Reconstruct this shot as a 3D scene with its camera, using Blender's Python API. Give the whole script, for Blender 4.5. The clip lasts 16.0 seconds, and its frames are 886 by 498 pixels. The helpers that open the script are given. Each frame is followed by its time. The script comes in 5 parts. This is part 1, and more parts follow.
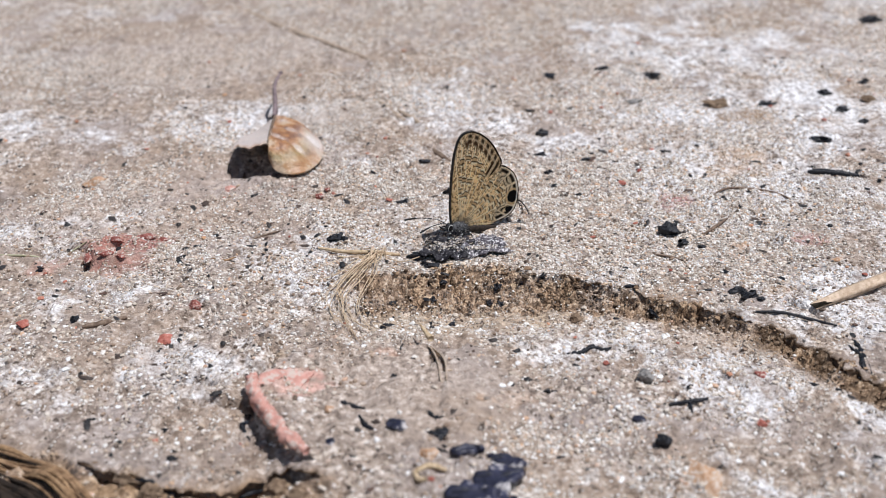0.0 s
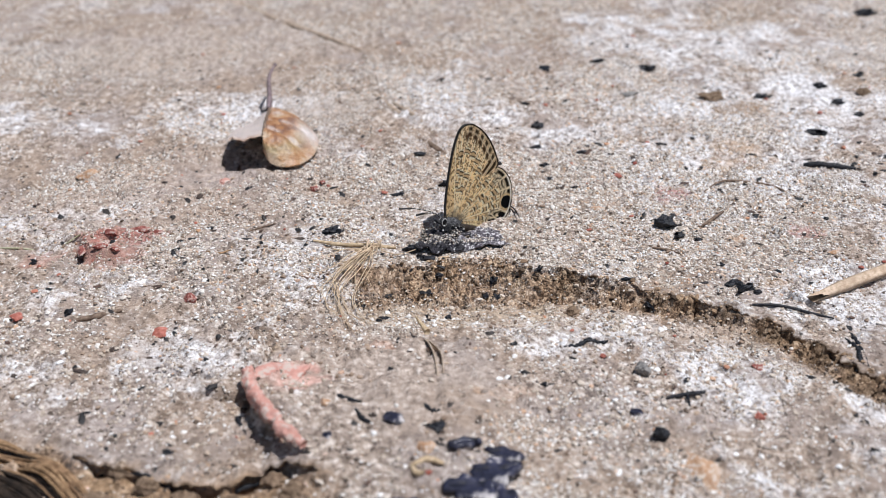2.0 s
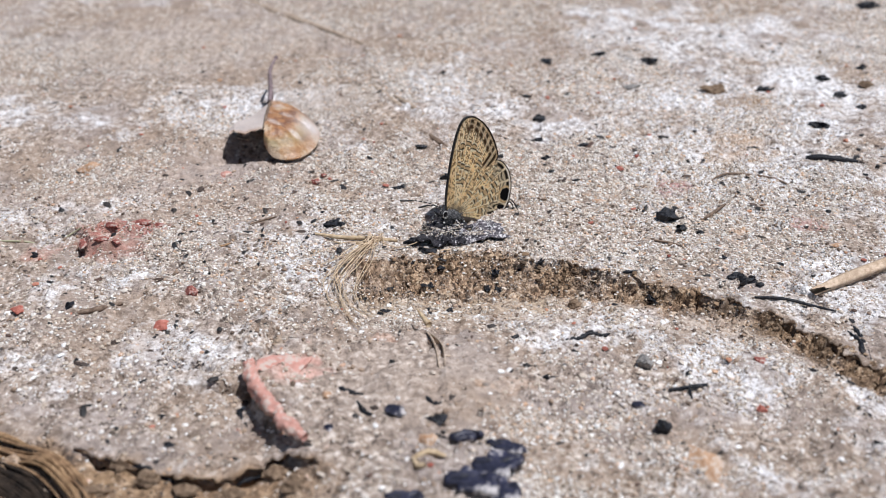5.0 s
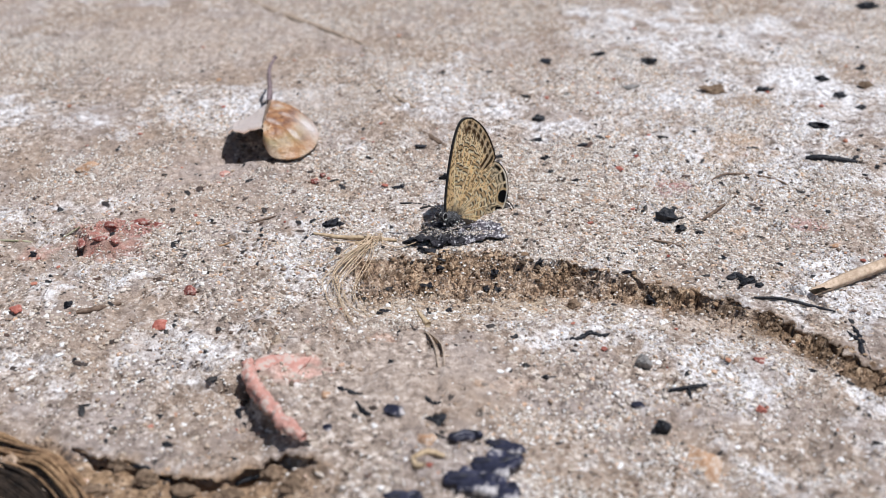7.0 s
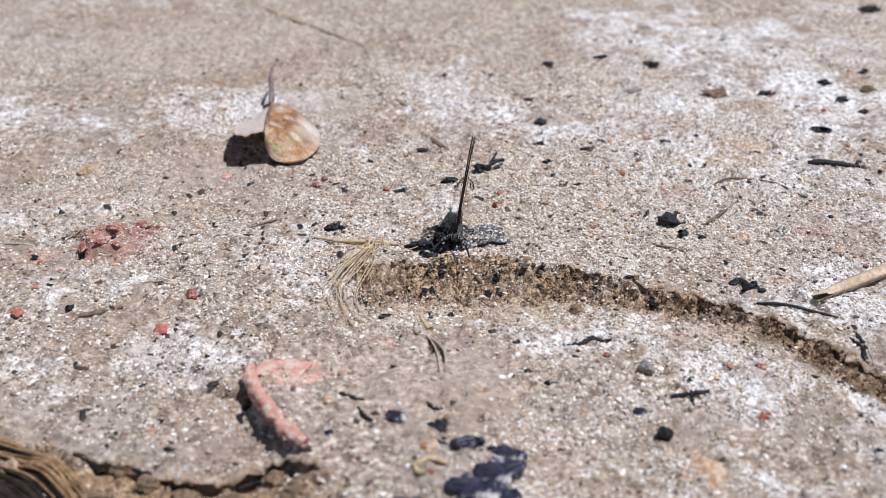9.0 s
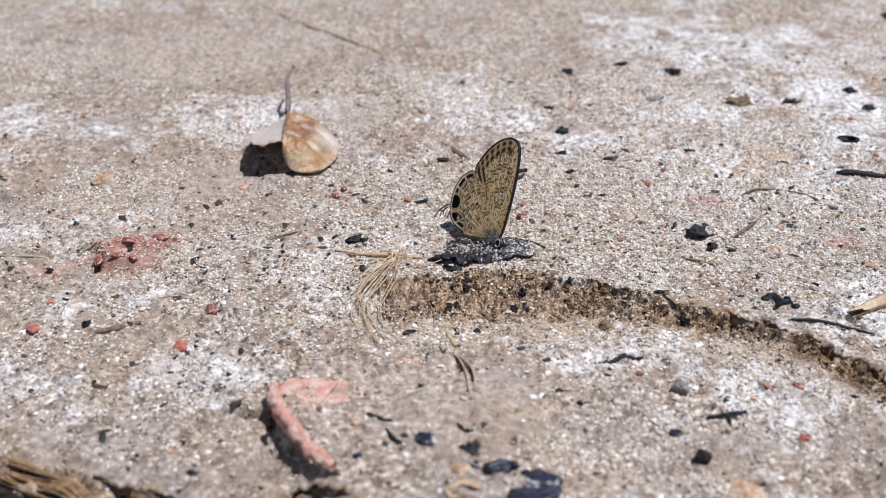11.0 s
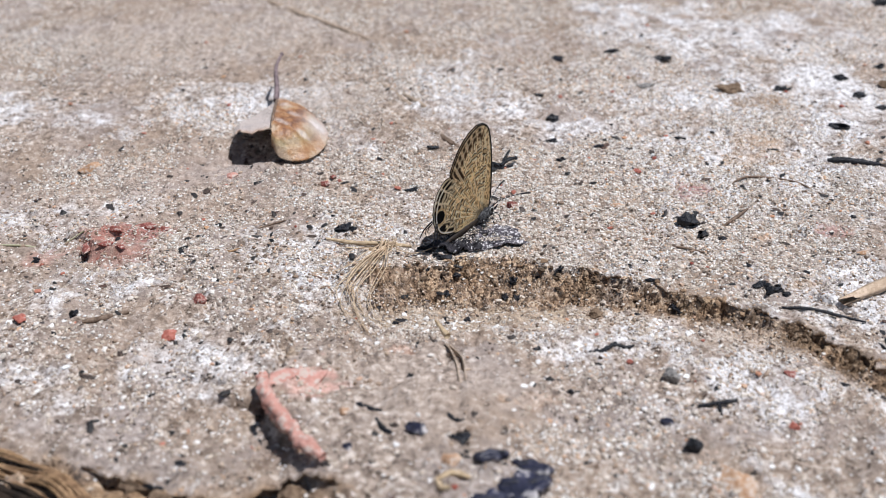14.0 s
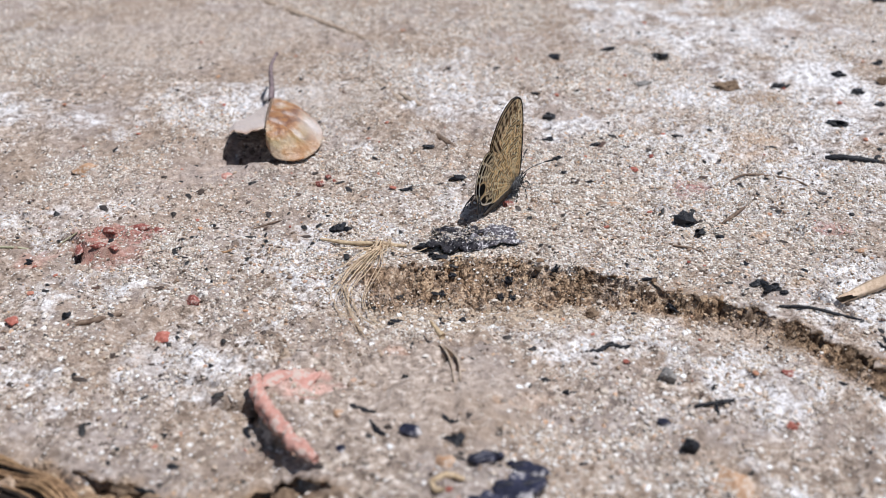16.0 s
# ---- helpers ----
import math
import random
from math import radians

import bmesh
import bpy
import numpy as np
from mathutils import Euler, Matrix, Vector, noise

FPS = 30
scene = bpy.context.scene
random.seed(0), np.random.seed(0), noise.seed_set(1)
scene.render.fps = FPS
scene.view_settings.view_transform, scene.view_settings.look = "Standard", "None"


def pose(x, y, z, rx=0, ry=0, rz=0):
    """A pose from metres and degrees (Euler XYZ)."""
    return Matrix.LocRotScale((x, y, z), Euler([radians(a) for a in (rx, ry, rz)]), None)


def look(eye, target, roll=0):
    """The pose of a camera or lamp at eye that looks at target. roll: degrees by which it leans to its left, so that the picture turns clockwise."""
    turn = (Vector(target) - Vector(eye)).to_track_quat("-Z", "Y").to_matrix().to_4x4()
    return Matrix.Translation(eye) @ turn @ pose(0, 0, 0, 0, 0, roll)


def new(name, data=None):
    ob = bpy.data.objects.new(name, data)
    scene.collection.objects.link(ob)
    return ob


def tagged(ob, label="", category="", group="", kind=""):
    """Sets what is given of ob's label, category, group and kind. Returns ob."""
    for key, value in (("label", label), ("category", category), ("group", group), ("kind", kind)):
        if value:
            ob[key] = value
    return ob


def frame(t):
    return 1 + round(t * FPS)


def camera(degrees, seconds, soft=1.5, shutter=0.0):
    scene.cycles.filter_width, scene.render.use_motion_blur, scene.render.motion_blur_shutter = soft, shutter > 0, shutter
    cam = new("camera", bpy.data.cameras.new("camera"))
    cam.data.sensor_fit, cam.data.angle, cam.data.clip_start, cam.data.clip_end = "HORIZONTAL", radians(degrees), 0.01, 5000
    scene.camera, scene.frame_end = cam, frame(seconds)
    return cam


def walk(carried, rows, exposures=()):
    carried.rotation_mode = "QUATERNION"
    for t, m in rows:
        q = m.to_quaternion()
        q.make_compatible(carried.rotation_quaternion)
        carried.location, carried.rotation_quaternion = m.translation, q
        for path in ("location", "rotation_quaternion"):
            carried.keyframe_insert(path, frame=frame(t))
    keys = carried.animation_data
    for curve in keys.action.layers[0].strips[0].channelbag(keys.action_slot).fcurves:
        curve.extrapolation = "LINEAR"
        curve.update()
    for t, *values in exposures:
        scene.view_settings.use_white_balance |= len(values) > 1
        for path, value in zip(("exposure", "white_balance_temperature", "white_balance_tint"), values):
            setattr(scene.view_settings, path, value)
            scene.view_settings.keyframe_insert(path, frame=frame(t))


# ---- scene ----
MM = 0.001  # all things are modelled in millimetres and scaled on entry

# camera: held by hand about 12 cm from the butterfly, close focus
cam = camera(42.0, 16.0, soft=0.72)
cam.data.dof.use_dof = True
cam.data.dof.focus_distance = 0.1215
cam.data.dof.aperture_fstop = 40.0
PATH = [
    (0.0, pose(0.00037, -0.10763, 0.06233, 60.580, 1.429, -0.421)),
    (0.5, pose(0.00028, -0.10770, 0.06236, 60.554, 1.398, -0.455)),
    (1.0, pose(0.00027, -0.10772, 0.06232, 60.550, 1.417, -0.453)),
    (1.5, pose(0.00012, -0.10779, 0.06230, 60.541, 1.391, -0.501)),
    (2.0, pose(-0.00008, -0.10729, 0.06205, 60.256, 1.217, -0.770)),
    (2.5, pose(-0.00010, -0.10742, 0.06197, 60.182, 1.229, -0.764)),
    (3.0, pose(-0.00006, -0.10729, 0.06195, 60.067, 1.227, -0.743)),
    (3.5, pose(0.00000, -0.10739, 0.06200, 59.992, 1.240, -0.716)),
    (4.0, pose(-0.00004, -0.10726, 0.06186, 59.975, 1.262, -0.718)),
    (6.5, pose(-0.00016, -0.10715, 0.06176, 59.984, 1.199, -0.748)),
    (7.0, pose(-0.00015, -0.10707, 0.06168, 59.996, 1.169, -0.737)),
    (7.5, pose(-0.00007, -0.10682, 0.06187, 59.942, 1.161, -0.705)),
    (8.0, pose(-0.00013, -0.10674, 0.06202, 59.886, 1.130, -0.664)),
    (8.5, pose(-0.00017, -0.10678, 0.06204, 59.934, 1.132, -0.637)),
    (9.0, pose(-0.00030, -0.10667, 0.06198, 59.997, 1.044, -0.642)),
    (11.5, pose(-0.00297, -0.10295, 0.06162, 60.035, 1.018, -0.585)),
    (12.0, pose(-0.00275, -0.10273, 0.06126, 59.995, 0.966, -0.759)),
    (12.5, pose(-0.00263, -0.10290, 0.06140, 59.853, 0.892, -0.878)),
    (13.0, pose(-0.00271, -0.10315, 0.06150, 59.719, 0.839, -0.984)),
    (13.5, pose(-0.00267, -0.10308, 0.06152, 59.540, 0.867, -1.036)),
    (14.0, pose(-0.00270, -0.10301, 0.06151, 59.430, 0.860, -1.051)),
    (14.5, pose(-0.00259, -0.10291, 0.06139, 59.400, 0.951, -1.045)),
    (15.0, pose(-0.00268, -0.10286, 0.06138, 59.357, 0.998, -1.089)),
    (15.5, pose(-0.00257, -0.10276, 0.06141, 59.361, 1.043, -1.118)),
    (16.0, pose(-0.00209, -0.10230, 0.06116, 59.385, 1.130, -1.145)),
]
walk(cam, PATH, exposures=[(0.0, 0.05), (16.0, 0.05)])

# daylight: high sun on the right, clear sky
SUN_AZ, SUN_EL = -10.0, 70.0   # degrees; azimuth counted from +x to +y
world = bpy.data.worlds.new("clear_sky")
scene.world = world
world.use_nodes = True
wn = world.node_tree.nodes
sky = wn.new("ShaderNodeTexSky")
sky.sky_type = "NISHITA"
sky.sun_disc = False
sky.sun_elevation = radians(SUN_EL)
sky.sun_rotation = radians(90.0 - SUN_AZ)
world.node_tree.links.new(sky.outputs[0], wn["Background"].inputs[0])
wn["Background"].inputs[1].default_value = 0.05
sun_data = bpy.data.lights.new("sun", "SUN")
sun_data.energy = 4.4
sun_data.angle = radians(0.53)
sun_data.color = (0.968, 0.966, 1.0)
sun = new("sun", sun_data)
sun_dir = Vector((math.cos(radians(SUN_EL)) * math.cos(radians(SUN_AZ)), math.cos(radians(SUN_EL)) * math.sin(radians(SUN_AZ)), math.sin(radians(SUN_EL))))
sun.matrix_world = look(sun_dir * 2.0, (0, 0, 0))


# ---------------------------------------------------------------- noise and mesh helpers
def lattice(ix, iy, s):
    h = (ix.astype(np.int64) * 374761393 + iy.astype(np.int64) * 668265263 + s * 1442695041) & 0xFFFFFFFF
    h = ((h ^ (h >> 13)) * 1274126177) & 0xFFFFFFFF
    return ((h ^ (h >> 16)) & 0xFFFFFF) / float(0xFFFFFF)


def vnoise(x, y, s):
    """Smooth value noise in 0..1 over arrays."""
    ix, iy = np.floor(x), np.floor(y)
    fx, fy = x - ix, y - iy
    fx, fy = fx * fx * (3 - 2 * fx), fy * fy * (3 - 2 * fy)
    a, b = lattice(ix, iy, s), lattice(ix + 1, iy, s)
    c, d = lattice(ix, iy + 1, s), lattice(ix + 1, iy + 1, s)
    return (a * (1 - fx) + b * fx) * (1 - fy) + (c * (1 - fx) + d * fx) * fy


def fbm(x, y, size, s, octaves=3):
    """Fractal noise about -1..1; size in millimetres."""
    out, amp, tot = 0.0, 1.0, 0.0
    for k in range(octaves):
        out = out + amp * (2 * vnoise(x / size * 2 ** k + 17.3 * k, y / size * 2 ** k - 9.1 * k, s + k) - 1)
        tot += amp
        amp *= 0.5
    return out / tot * 1.5


def clods(x, y, size, s):
    """Broken lumps: for each place the gap to the next lump (0 in the joint) and a random number for its lump."""
    x, y = x / size, y / size
    ix, iy = np.floor(x), np.floor(y)
    f1, f2, own = np.full(np.shape(x), 9.0), np.full(np.shape(x), 9.0), np.zeros(np.shape(x))
    for dx in (-1, 0, 1):
        for dy in (-1, 0, 1):
            cx, cy = ix + dx, iy + dy
            d = np.hypot(cx + lattice(cx, cy, s) - x, cy + lattice(cx, cy, s + 1) - y)
            first = d < f1
            f2 = np.where(first, f1, np.minimum(f2, d))
            own = np.where(first, lattice(cx, cy, s + 2), own)
            f1 = np.where(first, d, f1)
    return f2 - f1, own


def step(a):
    a = np.clip(a, 0.0, 1.0)
    return a * a * (3 - 2 * a)


def far_from(x, y, pts):
    """Distance from each (x, y) to a polyline."""
    best = np.full(np.shape(x), 1e9)
    for (ax, ay), (bx, by) in zip(pts[:-1], pts[1:]):
        dx, dy = bx - ax, by - ay
        t = np.clip(((x - ax) * dx + (y - ay) * dy) / (dx * dx + dy * dy), 0, 1)
        best = np.minimum(best, np.hypot(x - ax - t * dx, y - ay - t * dy))
    return best


def mesh_of(name, verts, faces, material, smooth=True):
    me = bpy.data.meshes.new(name)
    v = np.asarray(verts, dtype=np.float32) * MM
    if isinstance(faces, np.ndarray):
        n, k = faces.shape
        me.vertices.add(len(v))
        me.vertices.foreach_set("co", v.ravel())
        me.loops.add(n * k)
        me.loops.foreach_set("vertex_index", faces.astype(np.int32).ravel())
        me.polygons.add(n)
        me.polygons.foreach_set("loop_start", np.arange(0, n * k, k, dtype=np.int32))
        me.update(calc_edges=True)
    else:
        me.from_pydata(v.tolist(), [], faces)
    me.polygons.foreach_set("use_smooth", np.full(len(me.polygons), smooth))
    if material:
        me.materials.append(material)
    me.update()
    return me


def part(name, geo, material, parent, label="", smooth=True):
    """Links (verts, faces) in millimetres as one mesh object under a thing or a part."""
    ob = new(name, mesh_of(name, geo[0], geo[1], material, smooth))
    ob.parent = parent
    if label:
        tagged(ob, label)
    return ob


def thing(name, geo, material, at, label, category, group="", kind="", smooth=True):
    """A top-level mesh at a place given in millimetres (matrix or triple)."""
    ob = new(name, mesh_of(name, geo[0], geo[1], material, smooth) if geo else None)
    ob.matrix_basis = at if isinstance(at, Matrix) else Matrix.Translation(Vector(at) * MM)
    return tagged(ob, label, category, group, kind)


def tube(points, radii, sides=8, wobble=0.0, seed=0, close=True):
    """A round bar along a line; radii one number or one for each point."""
    rng = np.random.RandomState(seed)
    p = [Vector(q) for q in points]
    r = [radii] * len(p) if isinstance(radii, (int, float)) else list(radii)
    verts, faces, up = [], [], Vector((0.13, 0.21, 1.0))
    for i, q in enumerate(p):
        d = (p[min(i + 1, len(p) - 1)] - p[max(i - 1, 0)]).normalized()
        a = d.cross(up).normalized()
        b = d.cross(a)
        for k in range(sides):
            w = 2 * math.pi * k / sides
            rr = r[i] * (1 + wobble * (rng.rand() - 0.5))
            verts.append(tuple(q + (a * math.cos(w) + b * math.sin(w)) * rr))
    for i in range(len(p) - 1):
        for k in range(sides):
            faces.append((i * sides + k, i * sides + (k + 1) % sides, (i + 1) * sides + (k + 1) % sides, (i + 1) * sides + k))
    if close:
        faces.append(tuple(range(sides)))
        faces.append(tuple(reversed(range((len(p) - 1) * sides, len(p) * sides))))
    return verts, faces


def bend(points, n=14):
    """A smooth line through a few points."""
    p = [Vector(q) for q in points]
    p = [p[0] * 2 - p[1]] + p + [p[-1] * 2 - p[-2]]
    out = []
    for i in range(1, len(p) - 2):
        for k in range(n):
            t = k / n
            out.append(0.5 * ((2 * p[i]) + (p[i + 1] - p[i - 1]) * t + (2 * p[i - 1] - 5 * p[i] + 4 * p[i + 1] - p[i + 2]) * t * t + (3 * p[i] - p[i - 1] - 3 * p[i + 1] + p[i + 2]) * t ** 3))
    return out + [p[-2]]


def sheet(fn, nu, nv):
    """A grid surface from fn(u, v) with u, v in 0..1."""
    verts = [fn(i / nu, j / nv) for j in range(nv + 1) for i in range(nu + 1)]
    faces = [(j * (nu + 1) + i, j * (nu + 1) + i + 1, (j + 1) * (nu + 1) + i + 1, (j + 1) * (nu + 1) + i) for j in range(nv) for i in range(nu)]
    return verts, faces


def ball(centre, radii, seg=18, rings=12):
    cx, cy, cz = centre
    return sheet(lambda u, v: (cx + radii[0] * math.cos(2 * math.pi * u) * math.sin(math.pi * v),
                               cy + radii[1] * math.sin(2 * math.pi * u) * math.sin(math.pi * v),
                               cz + radii[2] * math.cos(math.pi * v)), seg, rings)


def chunk(size, seed, rough=0.35, facets=7, detail=3):
    """A broken lump: a fine ball cut by random flat planes and roughened."""
    bm = bmesh.new()
    bmesh.ops.create_icosphere(bm, subdivisions=detail, radius=1.0)
    rng = random.Random(seed)
    planes = []
    for _ in range(facets):
        n = Vector((rng.uniform(-1, 1), rng.uniform(-1, 1), rng.uniform(-0.6, 1))).normalized()
        planes.append((n, rng.uniform(0.5, 0.85)))
    off = Vector((rng.uniform(-50, 50), rng.uniform(-50, 50), rng.uniform(-50, 50)))
    for v in bm.verts:
        c = v.co.copy()
        for n, d in planes:
            over = c.dot(n) - d
            if over > 0:
                c -= n * over
        c *= 1 + rough * (noise.noise(c * 1.7 + off) * 0.7 + noise.noise(c * 4.5 + off) * 0.35)
        v.co = Vector((c.x * size[0], c.y * size[1], c.z * size[2]))
    verts = [tuple(v.co) for v in bm.verts]
    faces = [tuple(v.index for v in f.verts) for f in bm.faces]
    bm.free()
    return verts, faces


# ---------------------------------------------------------------- materials
def nodes_of(name):
    m = bpy.data.materials.new(name)
    m.use_nodes = True
    nt = m.node_tree
    return m, nt, nt.nodes["Principled BSDF"]


def tex_noise(nt, scale, detail=6.0, rough=0.6, coord="Object"):
    t = nt.nodes.new("ShaderNodeTexCoord")
    n = nt.nodes.new("ShaderNodeTexNoise")
    n.inputs["Scale"].default_value = scale
    n.inputs["Detail"].default_value = detail
    n.inputs["Roughness"].default_value = rough
    nt.links.new(t.outputs[coord], n.inputs["Vector"])
    return n.outputs[0]


def ramp(nt, source, stops):
    r = nt.nodes.new("ShaderNodeValToRGB")
    while len(r.color_ramp.elements) < len(stops):
        r.color_ramp.elements.new(0.5)
    for e, (p, c) in zip(r.color_ramp.elements, stops):
        e.position = p
        e.color = (*c, 1) if len(c) == 3 else c
    nt.links.new(source, r.inputs[0])
    return r.outputs[0]


def blend(nt, fac, a, b, mode="MIX"):
    m = nt.nodes.new("ShaderNodeMix")
    m.data_type = "RGBA"
    m.blend_type = mode
    for value, sock in ((fac, m.inputs[0]), (a, m.inputs[6]), (b, m.inputs[7])):
        if isinstance(value, (int, float)):
            sock.default_value = value
        elif isinstance(value, tuple):
            sock.default_value = (*value, 1)
        else:
            nt.links.new(value, sock)
    return m.outputs[2]


def sums(nt, op, a, b, clamp=False):
    m = nt.nodes.new("ShaderNodeMath")
    m.operation = op
    m.use_clamp = clamp
    for value, sock in ((a, m.inputs[0]), (b, m.inputs[1])):
        if isinstance(value, (int, float)):
            sock.default_value = value
        else:
            nt.links.new(value, sock)
    return m.outputs[0]


def relief(nt, bsdf, height, distance, strength=1.0):
    b = nt.nodes.new("ShaderNodeBump")
    b.inputs["Distance"].default_value = distance * MM
    b.inputs["Strength"].default_value = strength
    nt.links.new(height, b.inputs["Height"])
    nt.links.new(b.outputs[0], bsdf.inputs["Normal"])


def noisy(name, dark, light, size, rough=0.8, bump=0.08, speck=None, specular=0.3, fleck=0.35):
    """A mottled surface; size is the grain in millimetres, speck (colour, share) adds dust in flecks."""
    m, nt, b = nodes_of(name)
    a = tex_noise(nt, 1000.0 / size, 8, 0.7)
    c = ramp(nt, a, [(0.40, dark), (0.60, light)])
    wide = tex_noise(nt, 1000.0 / (size * 5), 3, 0.5)
    c = blend(nt, ramp(nt, wide, [(0.35, (0, 0, 0)), (0.75, (0.6, 0.6, 0.6))]), c, tuple(0.5 * (x + y) * 0.75 for x, y in zip(dark, light)))
    if speck:
        s = tex_noise(nt, 1000.0 / fleck, 4, 0.7)
        c = blend(nt, ramp(nt, s, [(1 - speck[1] - 0.03, (0, 0, 0)), (1 - speck[1] + 0.03, (1, 1, 1))]), c, speck[0])
    nt.links.new(c, b.inputs["Base Color"])
    b.inputs["Roughness"].default_value = rough
    b.inputs["Specular IOR Level"].default_value = specular
    relief(nt, b, a, bump)
    return m


def attribute(nt, name):
    a = nt.nodes.new("ShaderNodeAttribute")
    a.attribute_name = name
    return a


def ground_material():
    m, nt, b = nodes_of("sandy_mud")
    sand, soil, dust = (attribute(nt, k).outputs["Fac"] for k in ("sand", "soil", "dust"))
    fine = tex_noise(nt, 1000 / 0.75, 8, 0.74)
    mid = tex_noise(nt, 1000 / 3.0, 6, 0.65)
    wide = tex_noise(nt, 1000 / 16.0, 4, 0.55)
    patch = tex_noise(nt, 1000 / 7.0, 5, 0.6)
    cool = tex_noise(nt, 1000 / 11.0, 4, 0.6)
    mud = ramp(nt, fine, [(0.385, (0.085, 0.06, 0.046)), (0.45, (0.315, 0.248, 0.20)), (0.54, (0.475, 0.385, 0.32)), (0.62, (0.86, 0.79, 0.72))])
    mud = blend(nt, ramp(nt, wide, [(0.42, (0, 0, 0)), (0.60, (0.65, 0.65, 0.65))]), mud, (0.345, 0.255, 0.19))
    mud = blend(nt, ramp(nt, cool, [(0.48, (0, 0, 0)), (0.62, (0.5, 0.5, 0.5))]), mud, (0.40, 0.355, 0.345))
    mott = tex_noise(nt, 1000 / 5.0, 4, 0.6)
    mud = blend(nt, ramp(nt, mott, [(0.52, (0, 0, 0)), (0.62, (0.5, 0.5, 0.5))]), mud, (0.25, 0.20, 0.172))
    rough = tex_noise(nt, 1000 / 1.7, 4, 0.65)
    mud = blend(nt, ramp(nt, rough, [(0.36, (0.75, 0.75, 0.75)), (0.46, (0, 0, 0))]), mud, (0.17, 0.125, 0.095))
    # pale dust that fills the low places in streaks
    pale = ramp(nt, fine, [(0.38, (0.20, 0.18, 0.175)), (0.45, (0.56, 0.545, 0.55)), (0.54, (0.95, 0.955, 0.98))])
    dusty = ramp(nt, sums(nt, "ADD", dust, sums(nt, "ADD", sums(nt, "MULTIPLY", sums(nt, "SUBTRACT", patch, 0.5), 1.3), sums(nt, "MULTIPLY", sums(nt, "SUBTRACT", mid, 0.5), 1.6))), [(0.37, (0, 0, 0)), (0.79, (0.73, 0.73, 0.73))])
    mud = blend(nt, dusty, mud, pale)
    # pale quartz grains lying in the mud
    tc = nt.nodes.new("ShaderNodeTexCoord")
    vor = nt.nodes.new("ShaderNodeTexVoronoi")
    vor.inputs["Scale"].default_value = 1000 / 0.30
    nt.links.new(tc.outputs["Object"], vor.inputs["Vector"])
    sep = nt.nodes.new("ShaderNodeSeparateColor")
    nt.links.new(vor.outputs["Color"], sep.inputs[0])
    quartz = ramp(nt, sep.outputs[0], [(0.0, (0.17, 0.135, 0.11)), (0.16, (0.40, 0.32, 0.255)), (0.5, (0.60, 0.52, 0.445)), (0.75, (0.88, 0.85, 0.81)), (0.97, (0.62, 0.42, 0.28))])
    pick = sums(nt, "SUBTRACT", sums(nt, "ADD", sand, sums(nt, "MULTIPLY", sums(nt, "SUBTRACT", mid, 0.5), 2.2)), 0.22)
    share = sums(nt, "GREATER_THAN", pick, sep.outputs[1])
    col = blend(nt, share, mud, quartz)
    # small dark blots where the mud is bare, painting the shade of pits
    pit_shade = ramp(nt, sums(nt, "ADD", tex_noise(nt, 1000 / 1.0, 4, 0.75), sums(nt, "MULTIPLY", dusty, 0.05)), [(0.36, (0.92, 0.92, 0.92)), (0.39, (0, 0, 0))])
    col = blend(nt, pit_shade, col, (0.075, 0.055, 0.043))
    # brown crumbly soil of the broken edges
    earth = ramp(nt, fine, [(0.40, (0.03, 0.018, 0.010)), (0.47, (0.19, 0.115, 0.066)), (0.55, (0.45, 0.305, 0.19)), (0.64, (0.76, 0.59, 0.42))])
    col = blend(nt, soil, col, earth)
    # scattered black specks
    v2 = nt.nodes.new("ShaderNodeTexVoronoi")
    v2.inputs["Scale"].default_value = 1000 / 2.1
    v2.inputs["Randomness"].default_value = 1.0
    nt.links.new(tc.outputs["Object"], v2.inputs["Vector"])
    sep2 = nt.nodes.new("ShaderNodeSeparateColor")
    nt.links.new(v2.outputs["Color"], sep2.inputs[0])
    dots = ramp(nt, sums(nt, "ADD", v2.outputs["Distance"], sums(nt, "ADD", sums(nt, "MULTIPLY", fine, 0.35), sums(nt, "MULTIPLY", sep2.outputs[0], 0.16))), [(0.29, (0.88, 0.88, 0.88)), (0.32, (0, 0, 0))])
    col = blend(nt, dots, col, (0.05, 0.045, 0.045))
    stain_and_shade = attribute(nt, "stain_and_shade")
    col = blend(nt, stain_and_shade.outputs["Alpha"], col, blend(nt, 0.6, stain_and_shade.outputs["Color"], ramp(nt, fine, [(0.36, (0.45, 0.42, 0.4)), (0.5, (1, 1, 1)), (0.62, (1.35, 1.35, 1.35))]), "MULTIPLY"))
    nt.links.new(col, b.inputs["Base Color"])
    b.inputs["Roughness"].default_value = 0.85
    b.inputs["Specular IOR Level"].default_value = 0.25
    h = sums(nt, "ADD", sums(nt, "MULTIPLY", fine, 0.6), sums(nt, "MULTIPLY", share, sums(nt, "SUBTRACT", 0.5, vor.outputs["Distance"])))
    relief(nt, b, sums(nt, "ADD", h, mid), 0.36, 1.0)
    return m


def island_material(name, stops, rough=0.55, bump=0.03):
    """Grains: each island takes its own colour."""
    m, nt, b = nodes_of(name)
    g = nt.nodes.new("ShaderNodeNewGeometry")
    c = ramp(nt, g.outputs["Random Per Island"], stops)
    n = tex_noise(nt, 1000 / 0.15, 4, 0.6)
    c = blend(nt, 0.35, c, ramp(nt, n, [(0.3, (0.35, 0.32, 0.3)), (0.7, (1, 1, 1))]), "MULTIPLY")
    nt.links.new(c, b.inputs["Base Color"])
    b.inputs["Roughness"].default_value = rough
    relief(nt, b, n, bump)
    return m


